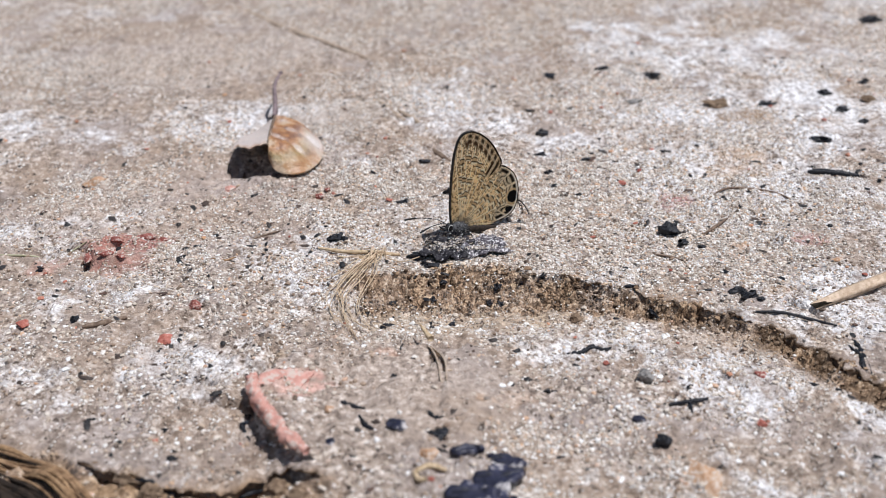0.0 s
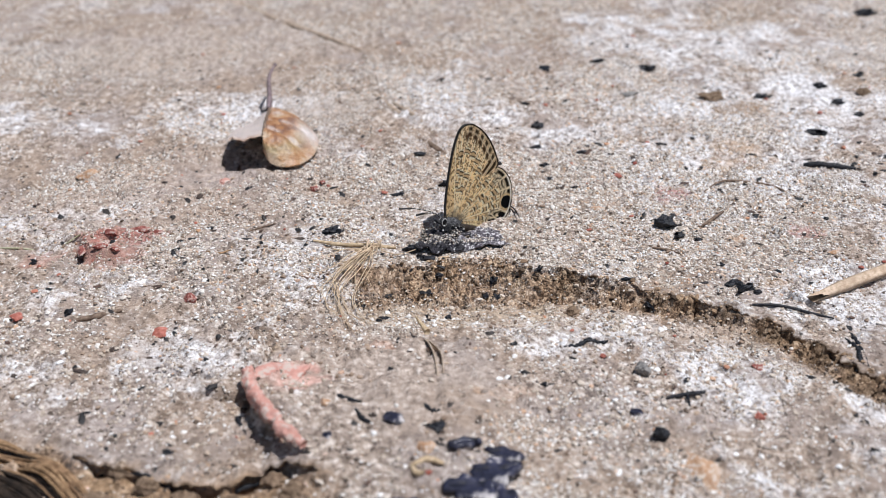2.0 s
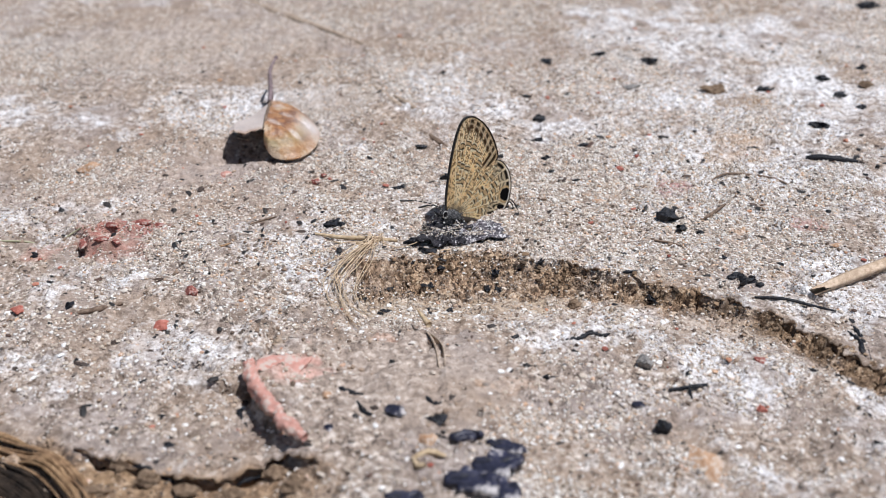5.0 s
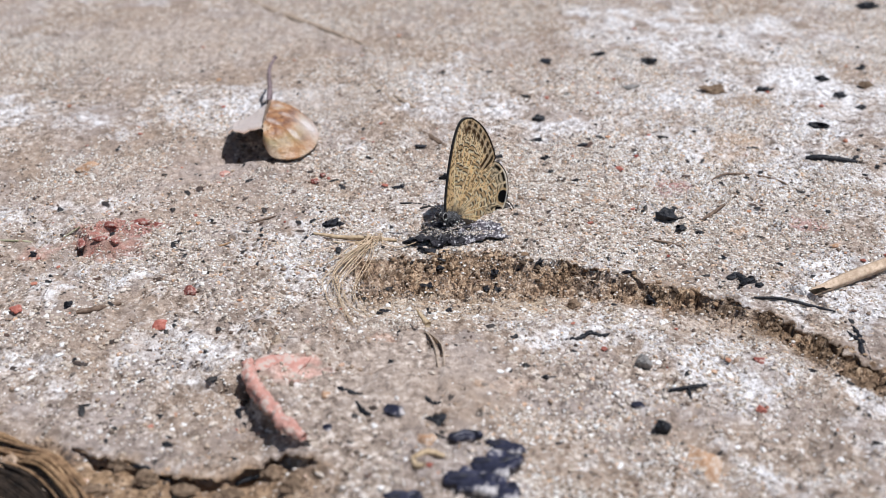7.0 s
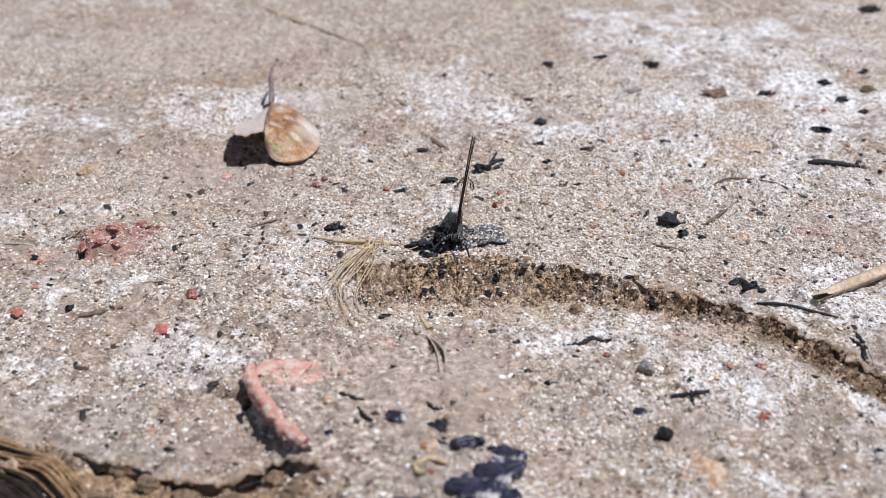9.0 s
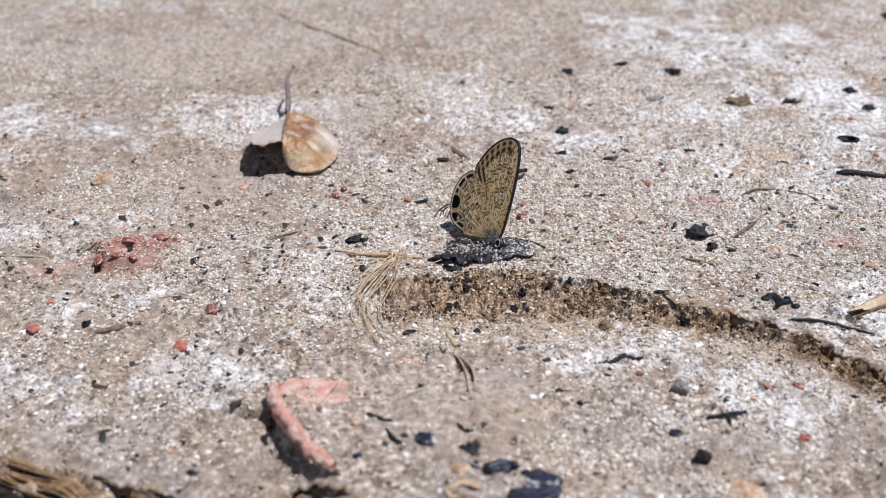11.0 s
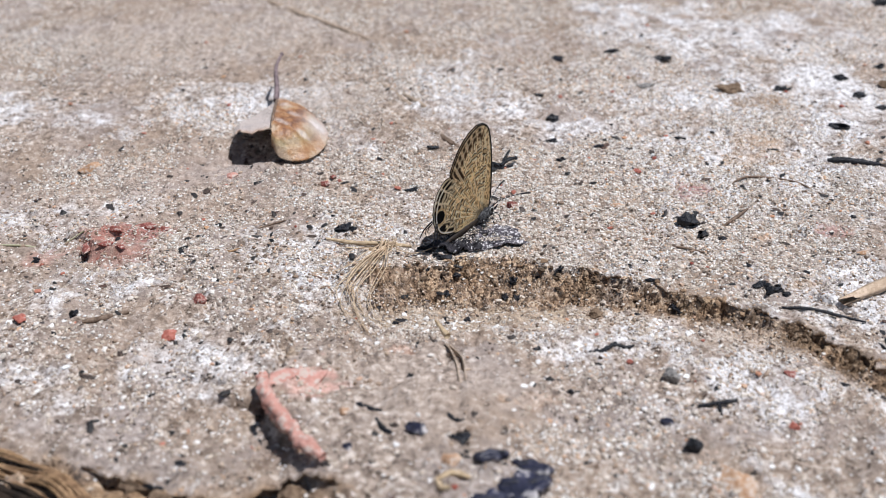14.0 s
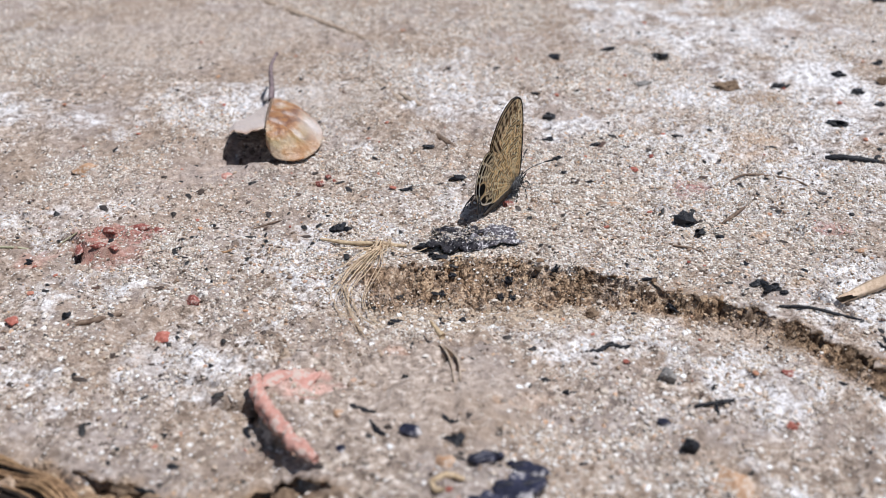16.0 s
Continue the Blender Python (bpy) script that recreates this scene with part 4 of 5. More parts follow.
# black bars in place of the shade in cracks and crevices; a few are slivers
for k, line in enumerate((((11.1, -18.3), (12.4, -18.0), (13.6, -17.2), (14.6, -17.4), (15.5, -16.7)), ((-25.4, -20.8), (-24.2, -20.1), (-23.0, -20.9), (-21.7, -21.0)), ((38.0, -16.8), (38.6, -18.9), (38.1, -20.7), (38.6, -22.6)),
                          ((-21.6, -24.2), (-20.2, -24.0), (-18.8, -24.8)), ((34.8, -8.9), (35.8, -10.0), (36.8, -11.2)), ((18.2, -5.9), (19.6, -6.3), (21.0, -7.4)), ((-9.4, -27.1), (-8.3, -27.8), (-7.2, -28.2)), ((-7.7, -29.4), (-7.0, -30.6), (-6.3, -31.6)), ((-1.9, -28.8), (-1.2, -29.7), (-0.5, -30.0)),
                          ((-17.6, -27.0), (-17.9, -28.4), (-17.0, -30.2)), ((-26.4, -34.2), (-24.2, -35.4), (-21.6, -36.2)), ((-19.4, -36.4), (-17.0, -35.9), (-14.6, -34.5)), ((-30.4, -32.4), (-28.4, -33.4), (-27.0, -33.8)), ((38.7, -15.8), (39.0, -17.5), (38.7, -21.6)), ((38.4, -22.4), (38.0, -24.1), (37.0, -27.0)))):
    strand("sliver_and_crack_shade", line, 0.24, CHAR, "thin jagged dark sliver in mud, most in place of crack shade", "bark sliver", "bark slivers", up=0.0, wobble=0.9, taper=0.7, seed=70 + k)
for k, line in enumerate((((-2.9, -37.4), (-1.6, -36.8), (-0.3, -37.0)), ((-2.8, -37.6), (-2.5, -38.3), (-1.9, -38.6)))):
    strand("straw_stalk", line, 0.26, STRAW, "curled tan straw bit on mud", "straw", "straws", seed=90 + k)
forked = thing("forked_twig", None, None, at(21.0, -26.3), "small forked blackened twig on sand", "twig", "twigs")
part("stem", tube(bend([(-1.7, -0.1, 0.15), (-0.4, 0.0, 0.3), (0.6, 0.2, 0.3), (1.7, 0.5, 0.2)], 6), 0.17, 6, 0.4, 1), CHAR, forked)
part("branch", tube(bend([(0.0, 0.0, 0.3), (0.05, -0.6, 0.25), (0.0, -1.4, 0.1)], 6), 0.15, 6, 0.4, 2), CHAR, forked)
forked = thing("forked_twig", None, None, at(4.8, 18.9), "small forked blackened twig on sand", "twig", "twigs")
part("stem", tube(bend([(0.6, -0.4, 0.4), (1.6, 0.4, 0.7), (2.6, 1.0, 0.6)], 6), 0.22, 6, 0.4, 1), CHAR, forked)
part("branch", tube(bend([(0.9, 0.4, 0.5), (1.5, 1.6, 0.9), (1.8, 2.4, 0.9)], 6), 0.16, 6, 0.4, 2), CHAR, forked)


def splinter():
    """A split piece of pale wood, tapered to a ragged end."""
    def f(u, v):
        a = 2 * math.pi * u
        ridge = 1 + 0.10 * math.sin(5 * a + 1) + 0.06 * math.sin(11 * a)
        thick = 0.72 + 0.28 * min(1.0, v * 6.0)
        ragged = (0.9 * math.sin(3 * a) + 0.5 * math.sin(7 * a)) * max(0.0, 1 - v * 9)
        return (22 * v + ragged, 0.70 * thick * ridge * math.cos(a) + 0.5 * math.sin(2.2 * v), 0.50 * thick * ridge * math.sin(a))
    v, fcs = sheet(f, 28, 30)
    return v, fcs + [tuple(range(29)), tuple(reversed(range(30 * 29, 31 * 29)))]


p = at(37.4, -9.9, 0.55) * MM
thing("wood_splinter", splinter(), SPLINTER, pose(p.x, p.y, p.z, 4, -1.5, 25), "pale split wood splinter lying on sand", "wood splinter")

tuft = thing("root_tuft", None, None, at(-7.5, 0.4), "tangled tuft of thin pale dry roots", "roots")
o = at(-7.5, 0.4)
rr = random.Random(12)
ROOT_ENDS = ((-11.0, -5.5, -8.8, -14.9), (-11.2, -6.2, -9.6, -13.2), (-10.6, -7.0, -6.1, -15.5), (-11.4, -4.2, -14.9, -5.4), (-10.2, -3.0, -13.4, -4.4), (-11.6, -7.5, -10.2, -12.6),
             (-10.4, -8.0, -7.8, -14.2), (-9.4, -2.6, -12.2, -6.2), (-10.8, -5.0, -8.6, -12.2), (-11.0, -6.8, -9.0, -14.0), (-9.0, -3.4, -9.8, -6.4), (-10.0, -3.6, -13.8, -9.0), (-8.6, -2.0, -8.0, -5.0), (-10.9, -8.6, -5.4, -15.9))
for k, (mx, my, ex, ey) in enumerate(ROOT_ENDS * 2):
    wide = 0.9 if k < 14 else 2.0
    jx, jy = rr.uniform(-wide, wide), rr.uniform(-wide, wide)
    s = at(-7.4 + rr.uniform(-0.9, 0.9), 0.6 + rr.uniform(-0.6, 1.2), 0.5)
    q = at((-7.4 + mx) / 2 + jx, 0.5 * my + 0.9 + jy * 0.5, 0.45 + rr.uniform(0, 0.5))
    m1 = at(mx + jx, my + jy, 0.3 + rr.uniform(0, 0.5))
    m2 = at(0.55 * mx + 0.45 * ex + jx - 0.3, 0.5 * (my + ey) + jy, 0.25 + rr.uniform(0, 0.4))
    e = at(ex + 1.5 * jx, ey + 1.5 * jy, 0.12)
    line = [v - o for v in bend([s, q, m1, m2, e], 7)]
    part("root_fibre", tube(line, [0.05 * (1.25 - 0.9 * i / len(line)) for i in range(len(line))], 5, 0.2, k), ROOT, tuft)
for k in range(9):
    a = rr.uniform(-1.2, 1.0)
    line = bend([Vector((a + rr.uniform(-0.5, 0.5), rr.uniform(-0.9, 0.1), 0.3)), Vector((a + rr.uniform(-0.3, 0.3), 0.6, 0.9 + rr.uniform(0, 0.3))), Vector((a + rr.uniform(-0.5, 0.5), 1.5 + rr.uniform(-0.3, 0.3), 0.55))], 7)
    part("root_fibre", tube(line, 0.06, 5, 0.2, 40 + k), ROOT, tuft)
line = [v - o for v in bend([at(-6.6, -0.2, 0.4), at(-5.0, -0.3, 0.35), at(-3.4, 0.2, 0.6), at(-2.2, 1.4, 0.5)], 8)]
part("root_fibre", tube(line, 0.06, 5, 0.2, 61), ROOT, tuft)

# dry husk on the mud cake
husk = thing("seed_husk", None, None, at(-0.9, -22.6), "rolled brown dry seed husk with pale tip", "seed husk")


def shell(u, v):
    """A slender blade rolled up along its length, open on top."""
    r = 0.52 * math.sin(math.pi * (0.06 + 0.86 * v)) ** 0.7 * (1 + 0.12 * math.sin(7 * v))
    a = math.radians(-118 + 250 * u + 14 * math.sin(9 * v))
    return (-0.9 + 2.4 * v + 0.35 * math.sin(6 * v) + 0.8 * r * math.sin(a), 4.6 - 9.0 * v, r * 0.85 * (1 - math.cos(a)) - 0.42 + 0.1 * math.sin(11 * v + 3 * u))


part("valve", sheet(shell, 22, 40), HUSK, husk).modifiers.new("thickness", "SOLIDIFY").thickness = 0.12 * MM
part("awn", tube(bend([(-0.7, 5.0, 0.25), (-1.2, 6.0, 0.35), (-1.8, 7.0, 0.7)], 8), [0.34 - 0.016 * i for i in range(17)], 7, 0.2, 5), STRAW, husk, "pale straw coloured tip")

# curled bark at the near gully
bark = thing("bark_piece", None, None, at(-34.2, -35.8), "torn brown fibrous bark beside a gully", "bark")


# near-black for single dark strips and for the shaded gap beside the tan band
BARK_GAP_DARK = noisy("dark_bark_and_gap_shade", (0.006, 0.004, 0.003), (0.045, 0.03, 0.02), 0.8, 0.8, 0.12)
BARK_TAN = noisy("tan_bark", (0.15, 0.085, 0.04), (0.42, 0.27, 0.15), 0.7, 0.75, 0.10)
rb = random.Random(31)
for k in range(46):
    off = -2.4 + 4.9 * k / 45
    pts = []
    for x, y in ((-10.0, 5.2), (-4.5, 3.4), (0.0, 0.8), (3.4, -2.6), (5.4, -6.5)):
        px, py = x + 0.75 * off + rb.uniform(-0.35, 0.35), y + 0.65 * off + rb.uniform(-0.35, 0.35)
        arch = 1.0 * math.exp(-((off - 1.3) / 0.8) ** 2)
        g = at(-34.2 + px, -35.8 + py).z - at(-34.2, -35.8).z
        pts.append((px, py, max(g, -1.2) + 0.05 + arch + rb.uniform(-0.15, 0.2)))
    line = bend(pts, 7)
    first, last = (0, len(line)) if k % 3 else (rb.randrange(0, 10), len(line) - rb.randrange(0, 10))
    line = line[first:last]
    r = rb.uniform(0.08, 0.24)
    # strips below 0.6 are coloured near-black as the shade of the gap
    skin = BARK_GAP_DARK if off < 0.6 or k % 9 == 3 else (BARK_TAN if k % 2 else BARK)
    part("bark_strip", tube(line, [r * (0.4 + 0.6 * math.sin(math.pi * min(0.95, 0.08 + i / len(line)))) for i in range(len(line))], 6, 0.5, k), skin, bark)

for k, (x, y, a, b, c, turn) in enumerate(((-26.5, -34.6, 1.3, 0.7, 0.6, -20), (-24.0, -36.4, 1.1, 0.8, 0.6, 10), (-21.0, -37.4, 1.2, 0.9, 0.7, 0), (-17.4, -37.6, 1.3, 0.8, 0.6, 15), (-14.0, -36.2, 1.2, 0.9, 0.6, 0), (-28.4, -37.0, 1.5, 1.0, 0.6, 20), (-24.5, -39.0, 1.6, 1.0, 0.7, 0), (-12.0, -38.4, 1.4, 0.9, 0.6, 0), (-18.6, -39.6, 1.5, 1.1, 0.6, 0), (-29.5, -32.9, 1.0, 0.5, 0.4, -25))):
    lie("mud_clod", x, y, (a, b, c), turn, CLOD, "brown crumbling clod of mud", "clod", "clods", 560 + k, 0.7, 0.3)

# dark scrap of rotten leaf under the butterfly
scrap = thing("leaf_scrap", None, None, at(0.7, 2.2, 0.25), "dark purple rotten leaf scrap dusted with sand", "leaf litter")


SGX, SGY = np.arange(-6, 10.01, 0.5), np.arange(-4, 8.01, 0.5)
SGZ = height(*[a.ravel() for a in np.meshgrid(SGX, SGY)]).reshape(len(SGY), len(SGX)) - at(0.6, 2.2).z


def scrap_fn(cx, cy, rx, ry, tilt, seed, lift):
    def f(u, v):
        a = 2 * math.pi * u
        r = v * (1 + 0.22 * math.sin(3 * a + seed) + 0.14 * math.sin(7 * a + 2 * seed) + 0.08 * math.sin(13 * a))
        x, y = rx * r * math.cos(a), ry * r * math.sin(a)
        n = noise.noise(Vector((x * 0.9 + seed * 7, y * 0.9, 0.3))) * 0.45 + noise.noise(Vector((x * 2.6, y * 2.6 + seed, 1.3))) * 0.30
        g = SGZ[int(round((2.2 + cy + y + 4) * 2)), int(round((0.6 + cx + x + 6) * 2))]
        return (cx + x, cy + y, max(g, -0.5) + lift + n + tilt * y + 0.3 * (1 - v * v))
    return sheet(f, 40, 14)


for args in ((-0.4, 0.6, 2.4, 1.6, 0.02, 1, 0.05), (2.7, -1.2, 2.9, 1.0, 0.05, 2, 0.0), (3.9, 0.6, 1.6, 1.5, -0.03, 3, 0.0), (-1.6, -0.9, 1.6, 1.2, 0.0, 4, 0.1), (0.6, -1.4, 1.5, 0.8, 0.08, 5, 0.12)):
    s = part("leaf_piece", scrap_fn(*args), SCRAP_PALE if args[0] > 2 else SCRAP, scrap, "greyish purple leaf piece with a white crust" if args[0] > 2 else "", smooth=True)
    s.modifiers.new("thickness", "SOLIDIFY").thickness = 0.16 * MM


def on_scrap(rng, n):
    a, r = 2 * np.pi * rng.rand(n), rng.rand(n) ** 0.7
    first = rng.rand(n) < 0.6
    x = np.where(first, -0.4 + 2.6 * r * np.cos(a), 3.4 + 2.3 * r * np.cos(a))
    y = np.where(first, 2.6 + 1.5 * r * np.sin(a), 1.0 + 0.6 * r * np.sin(a))
    return x, y, np.ones(n)


scrap_sand = grains("sand_dust", 1300, on_scrap, (0.025, 0.09), QUARTZ, "white sand grains scattered over the leaf scrap", "sand", 15, 0.8, 0.1)
scrap_sand.location.z += 0.85 * MM

# fallen curled leaf with its stalk
LEAF_O = at(-22.4, 28.0)
leaf = thing("curled_leaf", None, None, LEAF_O, "small curled dry leaf, orange brown, with upright stalk", "leaf")


def leaf_material():
    m, nt, b = nodes_of("curled_leaf_skin")
    n = tex_noise(nt, 1000 / 2.6, 6, 0.65)
    c = ramp(nt, n, [(0.38, (0.26, 0.10, 0.04)), (0.47, (0.50, 0.23, 0.09)), (0.54, (0.62, 0.34, 0.16)), (0.62, (0.74, 0.55, 0.38))])
    c = blend(nt, attribute(nt, "green").outputs["Fac"], c, (0.42, 0.36, 0.15))
    # bleached colour, together with the crease highlights painted in as pale
    pale = attribute(nt, "pale").outputs["Fac"]
    c = blend(nt, pale, c, (0.88, 0.79, 0.75))
    fine = tex_noise(nt, 1000 / 0.35, 5, 0.7)
    c = blend(nt, 0.4, c, ramp(nt, fine, [(0.3, (0.55, 0.5, 0.45)), (0.7, (1.1, 1.1, 1.1))]), "MULTIPLY")
    nt.links.new(c, b.inputs["Base Color"])
    b.inputs["Roughness"].default_value = 0.38
    b.inputs["Coat Weight"].default_value = 0.45
    b.inputs["Coat Roughness"].default_value = 0.42
    b.inputs["Specular IOR Level"].default_value = 0.7
    relief(nt, b, fine, 0.45)
    return m


LEAF = leaf_material()
STALK = noisy("purple_stalk", (0.10, 0.07, 0.075), (0.30, 0.23, 0.235), 0.6, 0.6, 0.06)


LOBE = bend([(0.1, 7.4, 1.9), (2.6, 6.9, 1.7), (5.0, 4.2, 1.0), (6.7, 0.4, 0.7), (6.6, -3.6, 0.5), (5.2, -6.4, 0.5), (3.3, -7.3, 0.6), (1.7, -6.8, 0.9), (0.75, -5.4, 1.9)], 12)


def midrib_at(v):
    return Vector((0.6 * v, 7.4 - 12.0 * v, 2.5 + 1.2 * step(np.array(v * 1.2)).item()))


def right_half(u, v):
    """The cupped half: u from the midrib to its rim, v from the stalk to the front."""
    t = v * (len(LOBE) - 1)
    i = min(int(t), len(LOBE) - 2)
    rim = LOBE[i].lerp(LOBE[i + 1], t - i)
    m = midrib_at(v)
    p = m.lerp(rim, u)
    swell = math.sin(math.pi * min(1.0, 0.05 + 0.95 * u)) ** 0.7
    crown = m.z * (1 - u ** 2.8) + rim.z * u ** 2.8
    low = 0.0
    for y0, lean in ((5.0, 0.25), (1.9, 0.35), (-1.4, 0.55)):
        w = p.y - y0 + lean * p.x + 0.25 * math.sin(2.1 * p.x + y0)
        low += math.exp(-(w / 0.5) ** 2) - 0.5 * math.exp(-((w + 1.2) / 0.8) ** 2)
    fine = 0.12 * noise.noise(p * 1.4) + 0.07 * noise.noise(p * 3.3)
    z = crown + (0.25 - 0.50 * low + fine) * swell * (0.4 + 0.6 * math.sin(math.pi * v) ** 0.5)
    lip = 0.22 * max(0.0, (u - 0.92) / 0.08)
    return (p.x + 0.15 * lip, p.y, z + lip)


def left_half(u, v):
    """The bleached half: a roof falling from the raised front edge to the ground behind."""
    wide = math.sin(math.pi * (0.16 + 0.48 * v)) ** 0.8
    m = midrib_at(v)
    x = m.x - 4.9 * wide * u ** 0.9
    z = m.z * (1 - 0.05 * u ** 2.2) - 0.16 * math.sin(math.pi * u) + 0.12 * math.sin(8 * v + 4 * u)
    z = z - (1 - v) * 0.8 * u * m.z - 0.5 * max(0.0, u - 0.82) * 5.5 * u
    y = m.y + 0.9 * u * u + (0.35 * math.sin(9 * u) + 0.2 * math.sin(23 * u)) * v ** 6
    return (x, y, max(z, 0.05))


for fn, label in ((right_half, "shiny orange brown blade half"), (left_half, "pale bleached blade half")):
    geo = sheet(fn, 56, 72)
    s = part("blade", geo, LEAF, leaf, label)
    uu, vv = np.tile(np.arange(57) / 56, 73), np.repeat(np.arange(73) / 72, 57)
    if fn is right_half:
        xy = np.array(geo[0])
        w = 0.95 * np.exp(-(np.hypot(xy[:, 0] - 5.7, 0.55 * (xy[:, 1] - 0.4)) / 1.6) ** 2)
        # pale bands paint the glossy highlight along each crease
        for y0, lean in ((5.0, 0.25), (1.9, 0.35), (-1.4, 0.55)):
            w = w + 0.62 * np.exp(-((xy[:, 1] - y0 + lean * xy[:, 0] - 0.3) / 0.3) ** 2) * (0.6 + 0.5 * np.sin(2.3 * xy[:, 0] + y0))
        w = w + 0.5 * step((0.16 - vv) / 0.16)
    else:
        w = 0.85 - 0.5 * np.exp(-((1 - vv) / 0.05) ** 2)
    a = s.data.attributes.new("pale", "FLOAT", "POINT")
    a.data.foreach_set("value", np.clip(w, 0, 1).astype(np.float32))
    g = s.data.attributes.new("green", "FLOAT", "POINT")
    g.data.foreach_set("value", np.clip(0.5 * np.exp(-((uu - 0.74) / 0.10) ** 2) * (vv > 0.3) * (fn is right_half), 0, 1).astype(np.float32))
    s.modifiers.new("thickness", "SOLIDIFY").thickness = 0.16 * MM
part("midrib", tube(bend([(0.6, -4.5, 3.78), (0.42, -1.0, 3.8), (0.27, 2.0, 3.55), (0.12, 5.0, 3.0), (-0.05, 7.6, 2.55)], 8), 0.2, 7, 0.1, 1), TWIG, leaf)
part("stalk", tube(bend([(-0.1, 7.0, 2.5), (-0.3, 10.0, 3.1), (-0.7, 13.5, 4.4), (-0.4, 16.2, 4.9), (-0.2, 17.2, 5.0)], 8), [0.42 - 0.010 * i for i in range(29)] + [0.2, 0.24, 0.3, 0.28], 8, 0.2, 2), STALK, leaf, "thin greyish purple stalk")


# ---------------------------------------------------------------- the butterfly
# its own space: x towards the head, z up, wings closed over the back; origin on the ground
S, ZB = 0.92, 1.7
FORE = ((0.55, -0.5), (1.35, 0.4), (1.72, 1.9), (2.05, 4.6), (2.22, 7.2), (2.2, 9.0), (1.95, 10.6), (1.35, 11.45), (0.3, 11.75), (-1.05, 11.35), (-2.5, 10.4), (-3.75, 9.0), (-4.5, 7.6), (-3.4, 5.4), (-1.6, 2.4))
HIND = ((0.2, 0.1), (-0.4, 1.9), (-1.3, 3.6), (-2.6, 5.5), (-3.7, 6.8), (-4.6, 7.35), (-5.6, 7.05), (-6.6, 6.25), (-7.3, 4.95), (-7.6, 3.5), (-7.45, 2.1), (-6.9, 1.1), (-5.9, 0.5), (-4.6, 0.0), (-3.2, -0.3), (-1.2, -0.35))


# centres of the bracket marks on the undersides, with their half width
FORE_MARKS = ((1.05, 8.0, 0.36), (0.25, 8.5, 0.40), (-0.62, 8.2, 0.42), (-1.35, 7.6, 0.38), (-1.9, 6.5, 0.36), (0.5, 5.75, 0.40), (-0.32, 5.6, 0.40), (0.95, 5.9, 0.25), (0.4, 3.8, 0.34), (-0.1, 3.9, 0.25), (0.75, 4.4, 0.22), (-2.2, 5.9, 0.2))
HIND_MARKS = ((-4.3, 5.15, 0.42), (-4.8, 4.3, 0.40), (-3.2, 5.05, 0.38), (-2.2, 4.9, 0.36), (-4.95, 3.55, 0.34), (-4.55, 2.75, 0.36), (-5.05, 1.95, 0.40), (-3.7, 3.15, 0.36), (-3.05, 3.45, 0.30), (-1.5, 2.65, 0.36), (-4.6, 0.85, 0.36), (-3.6, 0.9, 0.30), (-3.9, 2.0, 0.30), (-2.6, 2.0, 0.28),
              (-4.5, 6.65, 0.34), (-5.4, 6.35, 0.32), (-6.05, 5.7, 0.34), (-5.3, 2.6, 0.25))


def closed(points, n):
    """A closed smooth outline through the points."""
    p = np.array(points)
    k = len(p)
    out = []
    per = n // k
    for i in range(k):
        a, b, c, d = p[i - 1], p[i], p[(i + 1) % k], p[(i + 2) % k]
        for j in range(per):
            t = j / per
            out.append(0.5 * (2 * b + (c - a) * t + (2 * a - 5 * b + 4 * c - d) * t * t + (3 * b - a - 3 * c + d) * t ** 3))
    return np.array(out)


